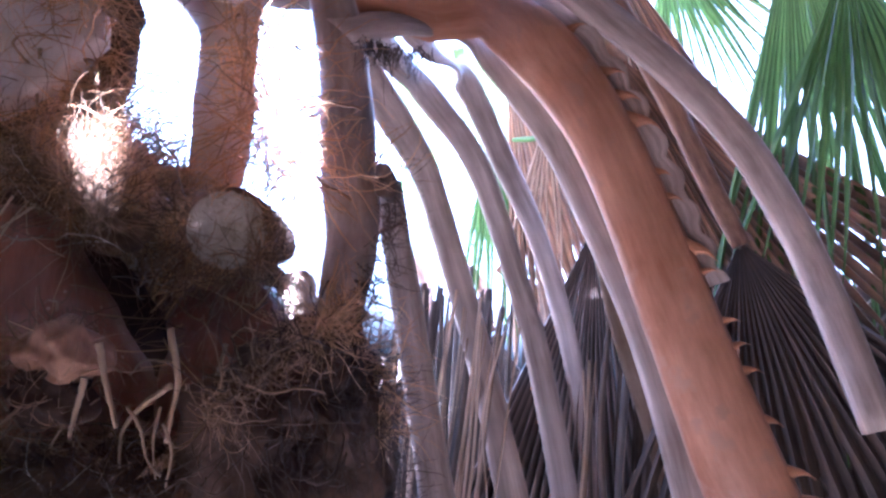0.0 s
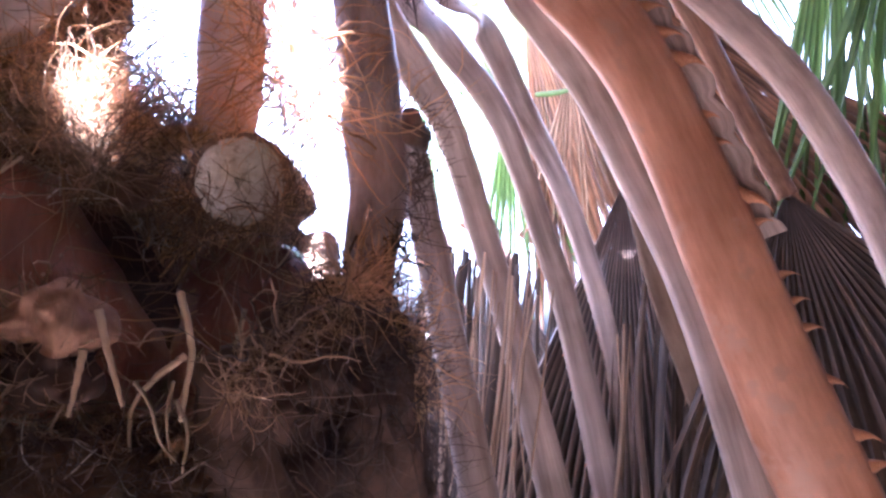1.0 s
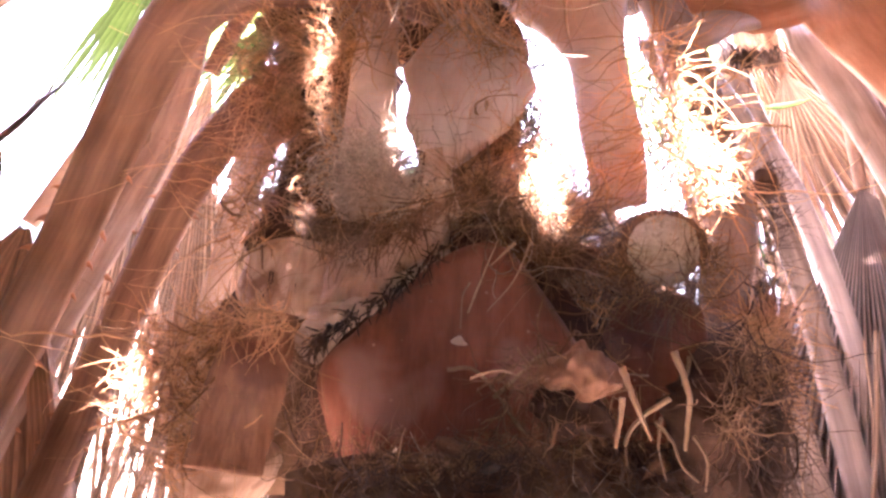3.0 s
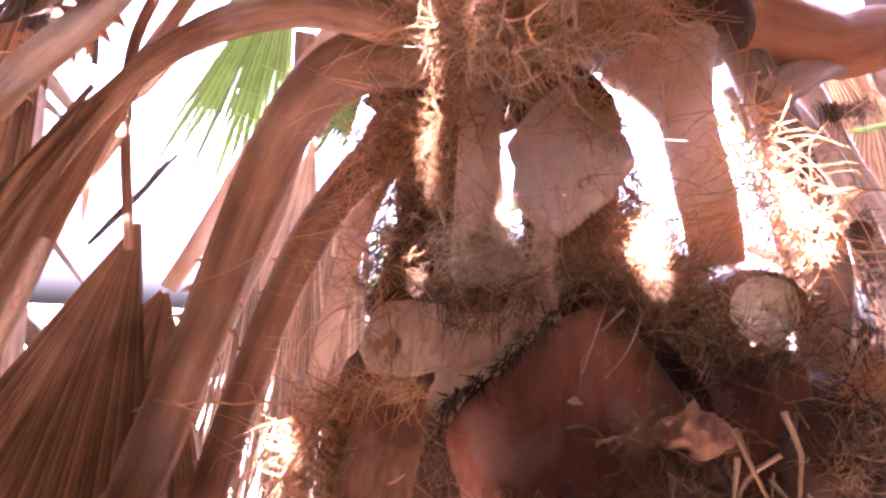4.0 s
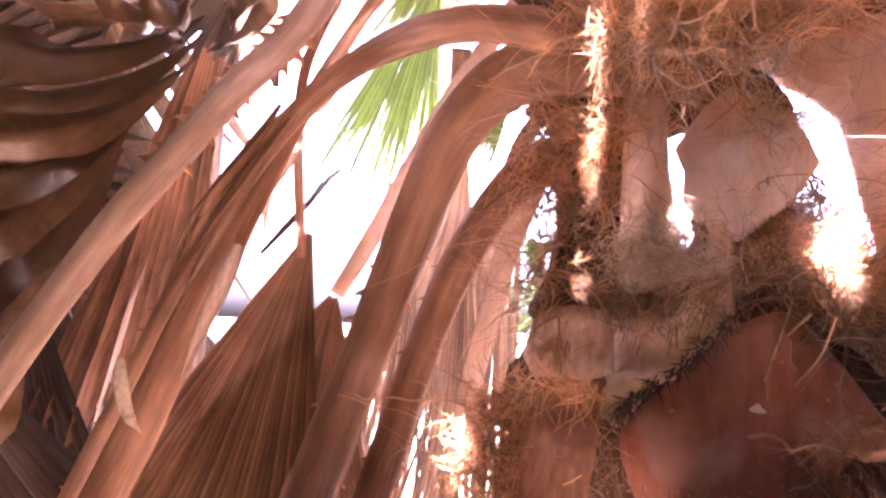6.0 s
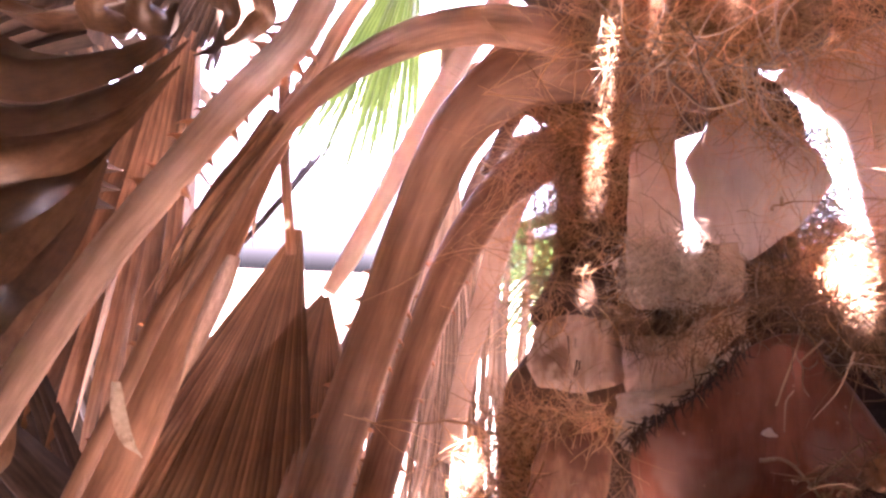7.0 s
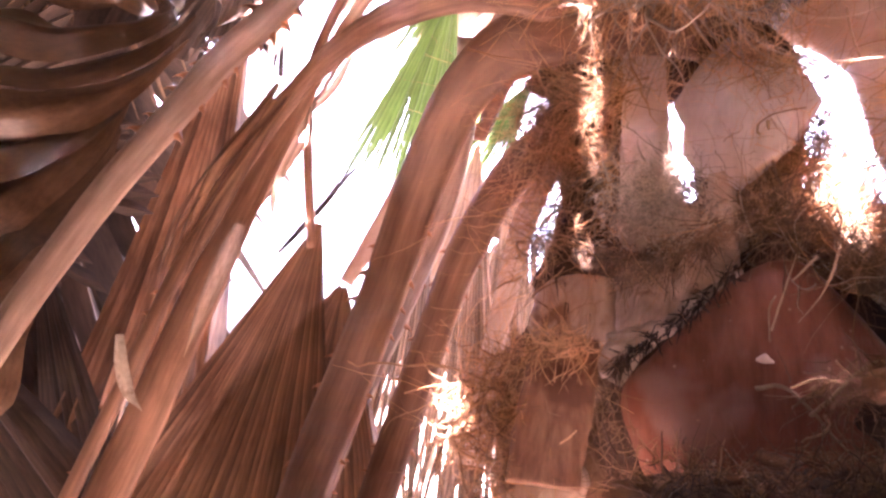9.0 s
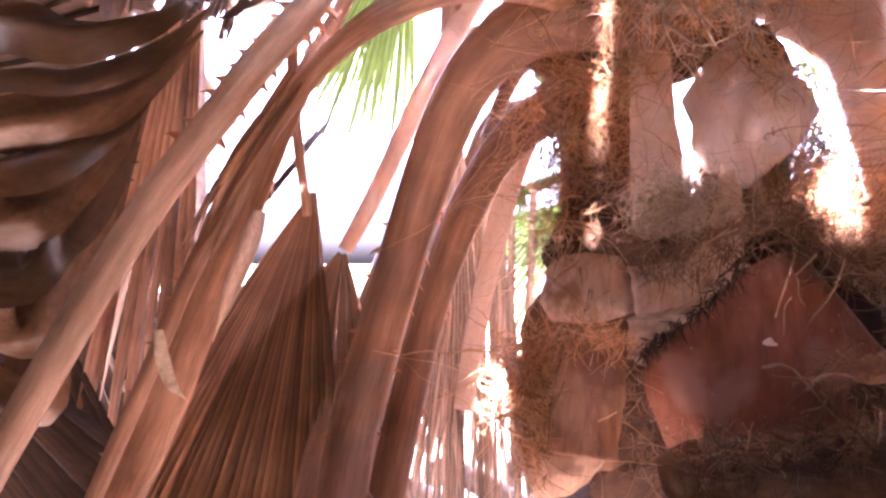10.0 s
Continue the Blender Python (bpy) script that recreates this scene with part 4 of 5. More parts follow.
def ribbon(name, pts, width, material, label, face, curl=0.0, seed=0, group="loose leaf strips"):
    """A single dry leaf strip, folded along its middle and twisted."""
    c = spline(pts, 26)
    t, s, o = frames_along(c, face)
    v, f, uv = [], [], []
    for i in range(26):
        q = i / 25
        w = width * (0.35 + 0.65 * math.sin(math.pi * min(1, q * 0.9 + 0.15))) * (1 - 0.85 * max(0, q - 0.75) / 0.25)
        a = curl * q
        s2, o2 = s[i] * math.cos(a) + o[i] * math.sin(a), o[i] * math.cos(a) - s[i] * math.sin(a)
        for j, x in enumerate((-0.5, -0.25, 0, 0.25, 0.5)):
            v.append(c[i] + s2 * x * w + o2 * (0.25 - abs(x) * 0.8) * w * 0.5)
            uv.append((x + 0.5, q * 2))
    for i in range(25):
        for j in range(4):
            a = i * 5 + j
            f.append((a, a + 1, a + 6, a + 5))
    return tagged(part(name, mesh(name, v, f, uv), material), label, "leaf strip", group)


ribbon("leaf_strip", [(-0.644, 0.218, 2.273), (-0.647, 0.207, 2.242), (-0.666, 0.198, 2.190), (-0.684, 0.191, 2.138)], 0.022, LEAF, "folded orange-brown leaf strip hanging", (0.5, -1, 0))
ribbon("leaf_strip", [(-0.668, 0.119, 2.157), (-0.668, 0.123, 2.131), (-0.666, 0.131, 2.106), (-0.657, 0.142, 2.089)], 0.014, CUT, "pale curled leaf tip", (0.5, -1, 0), 0.5)


def curtain(top_a, top_b, count, length, width, material, label, face, seed, sway=0.04):
    """Dry leaf strips that hang side by side from a line."""
    rng = np.random.default_rng(seed)
    a, b = np.array(top_a), np.array(top_b)
    for i in range(count):
        p = a + (b - a) * rng.random() + rng.normal(0, 0.02, 3)
        ln = length * rng.uniform(0.6, 1.15)
        drift = rng.normal(0, sway, 3)
        pts = [p + np.array((0, 0, -ln)) * q + drift * q * q + rng.normal(0, 0.006, 3) for q in (0, 0.3, 0.6, 1.0)]
        ribbon("leaf_strip", pts, width * rng.uniform(0.4, 1.5), material, label, face, rng.normal(0, 1.5), seed, "curtain of dry leaf strips")


base("dry_scale", [(-0.128, 0.365, 2.128), (-0.117, 0.365, 2.148), (-0.100, 0.365, 2.162), (-0.092, 0.365, 2.156), (-0.081, 0.365, 2.151), (-0.075, 0.365, 2.137), (-0.085, 0.365, 2.124), (-0.104, 0.365, 2.125)], 0.016, 0.02, PANEL, "crumpled tan flake of dead sheath caught between leaf bases", rough=0.009, seed=51)
# dark slab in place of the shaded hollow below the flake
base("dry_scale", [(-0.129, 0.372, 2.124), (-0.110, 0.372, 2.131), (-0.085, 0.372, 2.123), (-0.079, 0.372, 2.109), (-0.097, 0.372, 2.097), (-0.120, 0.372, 2.100)], 0.010, 0.02, BARK, "dark crumpled slab standing in for the hollow under a flake", rough=0.014, seed=52)
strands("fibre_mat", [(-0.148, 0.358, 2.125), (-0.124, 0.370, 2.140), (-0.100, 0.385, 2.148), (-0.091, 0.383, 2.122), (-0.116, 0.359, 2.102)], 650, 0.022, 0.008, (0.1, -0.6, -0.5), DARKFIBRE, "dark fibre clinging to a crumpled flake", seed=130)


for k in range(5):
    ribbon("leaf_strip", [(-0.948, 0.461, 2.298), (-0.933, 0.498, 2.349), np.array((-0.926, 0.540, 2.402)) + np.array((0.012, 0, 0.008)) * k, np.array((-0.937, 0.571, 2.457)) + np.array((0.022, 0, 0.004)) * k], 0.011, DARKLEAF, "dark curved leaf strip against the light", (0.5, -1, 0), 0.6 * k - 1, k)
frond([(-0.541, 0.654, 2.473), (-0.550, 0.617, 2.401), (-0.568, 0.588, 2.319), (-0.589, 0.584, 2.235), (-0.614, 0.580, 2.129), (-0.637, 0.581, 2.008)], [0.026, 0.032, 0.034, 0.032, 0.03, 0.03], (0.4, -1, 0), PALE, "pale pinkish flattened stalk hanging beside the trunk", flat=0.25, seed=69)
for k in range(9):
    a, b = np.array((-0.682, 0.393, 2.550)), np.array((-0.743, 0.314, 2.368))
    r = np.random.default_rng(900 + k)
    q = r.random()
    top = a + (b - a) * q * 0.8 + r.normal(0, 0.006, 3)
    ribbon("leaf_strip", [top, top + (b - a) * 0.25 + r.normal(0, 0.010, 3), top + (b - a) * 0.5 + r.normal(0, 0.016, 3)], r.uniform(0.005, 0.014), LEAF, "ragged orange leaf shred against the light", (0.5, -1, 0), r.normal(0, 1.2), k)
for hub, low, spread, count, seed in (((-0.667, 0.606, 2.465), (-0.727, 0.579, 1.933), 26, 24, 83), ((-0.692, 0.729, 2.424), (-0.733, 0.716, 1.915), 26, 22, 84), ((-0.683, 0.531, 2.407), (-0.756, 0.510, 1.936), 16, 12, 85), ((-0.814, 0.832, 2.365), (-0.917, 0.829, 1.867), 34, 26, 87)):
    start = np.array(hub) + np.array((0.04, 0.04, 0.12))
    frond([start + np.array((0.06, 0.06, 0.04)), start, hub], [0.03, 0.03, 0.025], (0.4, -1, 0), BROWN, "dead frond split into hanging brown strips", blade=dict(axis=np.array(low) - np.array(hub), face=(0.4, -1, 0), length=0.85, spread=spread, count=count, material=LEAF, split=0.3, droop=0.2, twist=1.2, fold=0.8), seed=seed)
for k in range(8):
    r = np.random.default_rng(940 + k)
    a, b, c = (np.array(p) + r.normal(0, 0.014, 3) for p in ((-0.568, 0.264, 2.478), (-0.640, 0.196, 2.333), (-0.714, 0.153, 2.186)))
    q = r.random() * 0.6
    ribbon("leaf_strip", [a + (b - a) * q, b + (c - b) * q * 0.6, b + (c - b) * (0.5 + 0.5 * q)], r.uniform(0.006, 0.015), BROWNLEAF, "shaggy brown leaf strip between two stalks", (0.5, -1, 0), r.normal(0, 1.0), k)
curtain((-0.781, 0.673, 2.322), (-0.607, 0.667, 2.321), 34, 0.65, 0.010, LEAF, "thin dry leaf strip hanging in the curtain", (0.4, -1, 0), 61)
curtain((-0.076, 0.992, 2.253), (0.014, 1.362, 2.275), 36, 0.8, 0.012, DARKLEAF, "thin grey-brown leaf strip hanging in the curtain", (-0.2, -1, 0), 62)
curtain((-0.057, 1.424, 2.265), (0.231, 1.463, 2.208), 36, 0.8, 0.016, DARKLEAF, "dark hanging leaf strip, shade put into its colour", (-0.2, -1, 0), 63)
curtain((0.214, 1.234, 2.252), (0.502, 1.140, 2.332), 30, 0.8, 0.016, DARKLEAF, "dark hanging leaf strip, shade put into its colour", (-0.2, -1, 0), 64)

curtain((0.159, 1.245, 2.194), (0.334, 1.213, 2.261), 12, 0.75, 0.006, LEAF, "thin dry leaf thread hanging between stalks", (-0.2, -1, 0), 65)
curtain((-0.051, 0.878, 2.221), (0.065, 1.049, 2.225), 24, 0.7, 0.005, LEAF, "thin dry leaf thread hanging between stalks", (-0.2, -1, 0), 66)

# ---- the rest of the skirt, all round, mostly unseen and added to block light ----
RING = (-0.12, 0.32)
rng_ring = random.Random(5)


def skirt(a, r, zh, reach, length, spread, material, seed, rise=2.98, count=16, gaps=True):
    """A frond of the skirt at the angle a: its stalk arches from the crown and its fan hangs from the height zh."""
    x, y = RING[0] + r * math.cos(a), RING[1] + r * math.sin(a)
    fx, fy = -math.cos(a), -math.sin(a)
    top = (AXIS[0] + 0.25 * math.cos(a), AXIS[1] - 0.05 + 0.25 * math.sin(a), 2.85)
    over = (RING[0] + reach * r * math.cos(a), RING[1] + reach * r * math.sin(a), rise)
    pts = [top, over, (x - 0.03 * fx, y - 0.03 * fy, (zh + rise) / 2 + 0.1), (x, y, zh)]
    tilt = (0.1 * rng_ring.uniform(-1, 1), 0.1 * rng_ring.uniform(-1, 1), -1)
    # shift the stalk clear of the chosen sun rays
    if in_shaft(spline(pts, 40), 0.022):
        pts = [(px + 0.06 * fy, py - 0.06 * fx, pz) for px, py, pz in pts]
    frond(pts, [0.05, 0.045, 0.04, 0.035], (fx, fy, 0.1), PETIOLE, "skirt frond with a brown fan, mostly unseen, added to block light", blade=dict(axis=tilt, length=length, spread=spread, count=count, material=material, split=0.55, droop=0.3, twist=0.8, fold=0.8, gaps=gaps), seed=seed)


def open_side(a):
    return radians(46) < a % (2 * math.pi) < radians(201)


for i in range(30):
    a = radians(12 * i + rng_ring.uniform(-4, 4))
    back = math.sin(a) < -0.1
    zh, ln, sp, nn = (rng_ring.uniform(2.97, 3.03), 1.5, 150, 30) if back else (rng_ring.uniform(1.95, 2.2), 1.15, 68, 16)
    if not open_side(a):
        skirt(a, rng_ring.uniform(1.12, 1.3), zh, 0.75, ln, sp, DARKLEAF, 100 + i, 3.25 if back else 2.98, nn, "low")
for i in range(24):
    a = radians(15 * i + rng_ring.uniform(-4, 4))
    if not open_side(a):
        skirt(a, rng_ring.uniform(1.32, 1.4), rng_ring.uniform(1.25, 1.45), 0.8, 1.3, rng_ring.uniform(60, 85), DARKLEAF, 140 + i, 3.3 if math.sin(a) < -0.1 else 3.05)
# back tiers out of view that block the sun except along the chosen rays
for i in range(17):
    a = radians(206 + 10.3 * i + rng_ring.uniform(-4, 4))
    skirt(a, rng_ring.uniform(0.95, 1.08), rng_ring.uniform(3.3, 3.4), 0.6, rng_ring.uniform(1.0, 1.2), rng_ring.uniform(85, 105), rng_ring.choice((LEAF, DARKLEAF)), 170 + i, 3.6, 46)
for i in range(16):
    a = radians(208 + 10.6 * i + rng_ring.uniform(-4, 4))
    skirt(a, rng_ring.uniform(1.42, 1.52), rng_ring.uniform(3.35, 3.6), 0.8, 1.8, 105, DARKLEAF, 190 + i, 3.8, 46)
for i in range(14):
    a = radians(205 + 11 * i + rng_ring.uniform(-4, 4))
    skirt(a, rng_ring.uniform(1.2, 1.3), rng_ring.uniform(3.35, 3.5), 0.7, 1.4, 110, LEAF, 210 + i, 3.7, 46)

# high fans added out of view to darken the broad west segments
for i in range(4):
    skirt(radians(183 + 7 * i), 1.35 + 0.04 * i, 3.62, 0.75, 0.8, 110, DARKLEAF, 344 + i, 3.85, 40)
# fans added out of view to block a stray sun patch on the orange stalk
skirt(radians(-56.4), 1.12, 3.36, 0.7, 0.34, 150, LEAF, 356, 3.7, 40)
for i in range(5):
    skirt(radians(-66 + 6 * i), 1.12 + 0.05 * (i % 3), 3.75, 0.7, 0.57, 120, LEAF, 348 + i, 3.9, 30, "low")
# inner fans added out of view to darken both sides
for i in range(13):
    a = radians(-42 + 9.5 * i if i < 7 else 213 + 9 * (i - 7))
    skirt(a, rng_ring.uniform(1.02, 1.1), rng_ring.uniform(2.6, 2.9), 0.75, 1.15, 110, DARKLEAF, 360 + i, 3.1, 26, False)
# another ring added out of view to cut skylight
for i in range(16):
    a = radians(-68 + 11.5 * i if i < 9 else 216 + 8 * (i - 9))
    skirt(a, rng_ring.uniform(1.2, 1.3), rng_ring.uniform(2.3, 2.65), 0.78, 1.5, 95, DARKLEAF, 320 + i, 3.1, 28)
# fronds added below the view to keep out light from underneath
for i in range(14):
    a = radians(58 + 9.5 * i)
    c, q = math.cos(a), math.sin(a)
    r = rng_ring.uniform(1.0, 1.2)
    frond([(AXIS[0] + 0.33 * c, AXIS[1] + 0.33 * q, 1.6), (RING[0] + 0.85 * r * c, RING[1] + 0.85 * r * q, 1.82), (RING[0] + r * c, RING[1] + r * q, 1.7)], [0.05, 0.045, 0.035], (-c, -q, 0.3), PETIOLE, "low dead frond added below the view to block light", blade=dict(axis=(0.05, 0.05, -1), length=1.2, spread=85, count=16, material=DARKLEAF, split=0.55, droop=0.3, twist=0.8, fold=0.8), seed=250 + i)

# outer ring added behind the camera to darken the lower corners
for i in range(28):
    skirt(radians(180 + 8.2 * i), 1.46 + 0.05 * (i % 3), 2.45 + 0.25 * (i % 2), 0.85, 1.6, 100, DARKLEAF, 430 + i, 3.35, 22)

# ---- dead fronds added overhead, out of view, to block skylight ----
for i in range(16):
    a = radians(175 + 13 * i)
    c, q = math.cos(a), math.sin(a)
    z = 3.02 + 0.10 * (i % 3)
    hub = (AXIS[0] + (0.42 + 0.05 * (i % 2)) * c, AXIS[1] + (0.42 + 0.05 * (i % 2)) * q, z)
    frond([(AXIS[0] + 0.12 * c, AXIS[1] + 0.12 * q, z - 0.2), (AXIS[0] + 0.28 * c, AXIS[1] + 0.28 * q, z - 0.03), hub], [0.06, 0.05, 0.035], (0, 0, -1), PETIOLE, "unseen dead frond added overhead to block skylight", blade=dict(axis=(c, q, 0.12), face=(0.2 * c, 0.2 * q, -1), length=1.0, spread=120, count=22, material=LEAF, split=0.7, droop=0.25, twist=0.5, fold=0.7, gaps=True), seed=400 + i)

# ---- live green fronds outside ----
def live(pts, axis_to, length, spread, count, seed, face=(0, -1, 0), split=0.42):
    frond(pts, [0.03, 0.03, 0.025], face, GREEN, "green living fan frond beyond the dead skirt", blade=dict(axis=np.array(axis_to) - np.array(pts[-1]), length=length, spread=spread, count=count, material=GREEN, split=split, droop=0.5, twist=0.6, fold=0.5), group="living fronds", name="live_frond", seed=seed)


live([(0.240, 0.958, 3.305), (0.340, 1.058, 3.105), (0.440, 1.158, 2.905)], (0.565, 1.212, 2.437), 0.85, 46, 26, 70, split=0.35)
live([(0.290, 0.836, 3.170), (0.390, 0.936, 2.970), (0.490, 1.036, 2.770)], (0.557, 1.097, 2.494), 0.50, 60, 14, 79, split=0.3)
live([(0.060, 1.253, 3.467), (0.160, 1.353, 3.267), (0.260, 1.453, 3.067)], (0.430, 1.531, 2.838), 0.40, 80, 22, 80, split=0.40)
live([(-0.507, 1.826, 3.345), (-0.457, 1.776, 3.145), (-0.407, 1.726, 2.945)], (-0.110, 1.895, 2.350), 0.75, 40, 18, 88, split=0.2)
live([(-0.330, 2.055, 3.489), (-0.280, 2.005, 3.289), (-0.230, 1.955, 3.089)], (-0.009, 2.095, 2.551), 0.6, 60, 20, 89, split=0.3)
live([(-0.863, 0.961, 3.436), (-0.913, 0.911, 3.186), (-0.963, 0.861, 2.936)], (-1.063, 0.827, 2.611), 0.55, 46, 16, 71, split=0.60)
live([(-1.145, 1.214, 3.626), (-1.195, 1.164, 3.376), (-1.245, 1.114, 3.126)], (-1.434, 1.018, 2.680), 0.75, 54, 22, 76, split=0.14)
live([(-0.550, 1.040, 2.945), (-0.650, 0.940, 2.795), (-0.750, 0.840, 2.645)], (-0.849, 0.777, 2.484), 0.19, 50, 12, 77, split=0.70)
live([(-0.581, 1.203, 2.465), (-0.681, 1.103, 2.415), (-0.781, 1.003, 2.365)], (-0.873, 0.925, 2.315), 0.16, 150, 24, 78, split=0.16)
live([(AXIS[0] - 0.2, AXIS[1] + 0.25, 1.9), (AXIS[0] - 0.75, AXIS[1] + 0.5, 2.9), (-1.661, 2.045, 3.487), (-1.807, 2.068, 3.294)], (-2.189, 1.935, 2.811), 0.8, 70, 28, 75)
live([(AXIS[0] - 0.2, AXIS[1] + 0.2, 1.9), (AXIS[0] - 0.35, AXIS[1] + 0.28, 2.2), (-0.965, 1.752, 2.546), (-1.028, 1.743, 2.393)], (-1.224, 1.624, 2.143), 0.5, 80, 20, 72)
live([(-0.183, 1.512, 2.870), (-0.154, 1.572, 2.770), (-0.111, 1.614, 2.682)], (-0.018, 1.695, 2.355), 0.5, 45, 14, 74)
ribbon("leaf_strip", [(0.004, 1.259, 2.570), (0.038, 1.259, 2.573), (0.084, 1.254, 2.581)], 0.013, GREEN, "narrow green leaf strip lying across stalks", (0, -1, 0.3))

# living fronds added above the view to shade the inside
for i in range(10):
    a = radians(192 + 20 * i)
    c, q = math.cos(a), math.sin(a)
    start = (AXIS[0] + 0.1 * c, AXIS[1] - 0.1 + 0.1 * q, 2.95)
    mid = (AXIS[0] + 0.5 * c, AXIS[1] - 0.1 + 0.5 * q, 3.5)
    hub = (AXIS[0] + 0.95 * c, AXIS[1] - 0.1 + 0.95 * q, 3.7)
    frond([start, mid, hub], [0.05, 0.04, 0.03], (0, 0, -1), GREEN, "unseen green fan frond added over the crown for shade", blade=dict(axis=(c, q, -0.25), face=(0.2 * c, 0.2 * q, -1), length=0.95, spread=170, count=26, material=GREEN, split=0.5, droop=0.6, twist=0.4, fold=0.5, gaps=True), group="living fronds", name="live_frond", seed=230 + i)

# ---- fibre ----
B = (0, -1, 0.1)
strands("fibre_mat", [(-0.216, 0.440, 2.258), (-0.189, 0.470, 2.237), (-0.162, 0.493, 2.220), (-0.132, 0.508, 2.234)], 1190, 0.045, 0.007, (0.4, -0.35, -0.4), DARKFIBRE, "matted grey-brown palm fibre between leaf bases", seed=80)
strands("fibre_mat", [(-0.231, 0.451, 2.313), (-0.209, 0.486, 2.285), (-0.181, 0.495, 2.274)], 900, 0.08, 0.010, (0.3, -0.3, 0.5), FIBRE, "orange-brown fibre fringe under a papery plate", seed=81)
strands("fibre_mat", [(-0.201, 0.504, 2.295), (-0.177, 0.512, 2.281), (-0.158, 0.525, 2.273)], 350, 0.05, 0.012, (0, -0.3, 0.4), FIBRE, "sunlit tangle of orange palm fibre", seed=82)
strands("fibre_mat", [(-0.067, 0.439, 2.382), (-0.063, 0.462, 2.345), (-0.051, 0.470, 2.301), (-0.025, 0.482, 2.277)], 220, 0.06, 0.010, (0.3, -0.3, 0), FIBRE, "sunlit curly palm fibre beside a pale stalk", seed=83, curl=0.45)
strands("fibre_mat", [(-0.097, 0.458, 2.243), (-0.078, 0.456, 2.203), (-0.040, 0.466, 2.200), (-0.031, 0.477, 2.237)], 650, 0.03, 0.007, (0, -0.5, -0.6), DARKFIBRE, "fibrous collar under a cut stump", seed=84, curl=0.25)
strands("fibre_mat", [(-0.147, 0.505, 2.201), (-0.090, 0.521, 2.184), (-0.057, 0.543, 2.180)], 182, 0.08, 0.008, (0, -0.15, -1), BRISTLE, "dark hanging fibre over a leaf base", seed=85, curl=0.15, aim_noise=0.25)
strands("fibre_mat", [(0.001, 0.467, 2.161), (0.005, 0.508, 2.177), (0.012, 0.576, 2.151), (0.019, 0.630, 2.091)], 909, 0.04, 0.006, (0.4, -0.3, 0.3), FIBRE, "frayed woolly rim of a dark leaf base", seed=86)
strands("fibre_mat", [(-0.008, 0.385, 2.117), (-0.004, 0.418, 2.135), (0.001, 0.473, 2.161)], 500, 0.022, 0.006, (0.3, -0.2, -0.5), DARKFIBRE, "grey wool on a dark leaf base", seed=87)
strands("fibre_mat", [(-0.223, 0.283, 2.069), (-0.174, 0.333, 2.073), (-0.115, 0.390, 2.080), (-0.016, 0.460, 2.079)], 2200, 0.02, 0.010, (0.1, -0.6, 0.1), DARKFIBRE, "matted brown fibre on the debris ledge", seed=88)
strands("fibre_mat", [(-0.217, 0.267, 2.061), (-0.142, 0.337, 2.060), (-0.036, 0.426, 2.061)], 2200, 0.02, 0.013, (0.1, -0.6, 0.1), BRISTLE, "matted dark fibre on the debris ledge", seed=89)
strands("bristle_fringe", [(-0.275, 0.322, 2.145), (-0.266, 0.329, 2.155), (-0.241, 0.346, 2.178), (-0.223, 0.363, 2.199), (-0.209, 0.378, 2.220)], 120, 0.013, 0.0025, (0.15, -0.55, -0.6), BRISTLE, "dark bristles along a torn sheath rim", seed=90, curl=0.1, radius=0.0009, k=4)
strands("bristle_fringe", [(-0.304, 0.348, 2.226), (-0.269, 0.333, 2.213), (-0.231, 0.328, 2.217), (-0.205, 0.343, 2.240)], 115, 0.02, 0.005, (0.2, -0.4, -0.7), DARKFIBRE, "dark fringe of broken fibre on a sheath", seed=91, curl=0.1, radius=0.0007, k=5)
strands("fibre_mat", [(-0.429, 0.448, 2.426), (-0.409, 0.473, 2.366), (-0.396, 0.471, 2.303), (-0.382, 0.447, 2.234)], 1500, 0.06, (0.014, 0.014, 0.015), (0.1, -0.5, -0.2), FIBRE, "shaggy column of orange palm fibre", seed=92)
strands("fibre_mat", [(-0.321, 0.432, 2.413), (-0.335, 0.444, 2.367), (-0.343, 0.443, 2.314)], 540, 0.06, 0.015, (-0.2, -0.5, 0), FIBRE, "shaggy orange palm fibre beside a plate", seed=93)
strands("fibre_mat", [(-0.304, 0.357, 2.239), (-0.271, 0.343, 2.221), (-0.233, 0.337, 2.226), (-0.207, 0.352, 2.250)], 252, 0.022, 0.005, (0, -0.6, -0.6), DARKFIBRE, "felted fringe under a sawn-off stalk", seed=94, curl=0.12)
strands("fibre_mat", [(-0.394, 0.316, 2.139), (-0.350, 0.321, 2.146), (-0.313, 0.340, 2.155)], 200, 0.05, 0.009, (-0.2, -0.4, -0.7), FIBRE, "orange fibre hanging over a leaf base", seed=95)
strands("fibre_mat", [(-0.394, 0.316, 2.139), (-0.386, 0.297, 2.102), (-0.369, 0.281, 2.061)], 180, 0.05, 0.012, (-0.6, -0.3, -0.1), FIBRE, "curly orange fibre at the trunk's edge", seed=96, curl=0.5)
strands("fibre_mat", [(-0.211, 0.389, 2.265), (-0.182, 0.404, 2.259), (-0.148, 0.417, 2.241), (-0.127, 0.420, 2.222)], 900, 0.045, 0.007, (0.5, -0.35, -0.1), DARKFIBRE, "matted grey-brown fibre above the shield", seed=97)
strands("fibre_mat", [(-0.226, 0.429, 2.410), (-0.196, 0.432, 2.391), (-0.171, 0.439, 2.385)], 650, 0.04, 0.008, (0, -0.5, -0.3), FIBRE, "dark rusty fibre over a papery plate", seed=98)
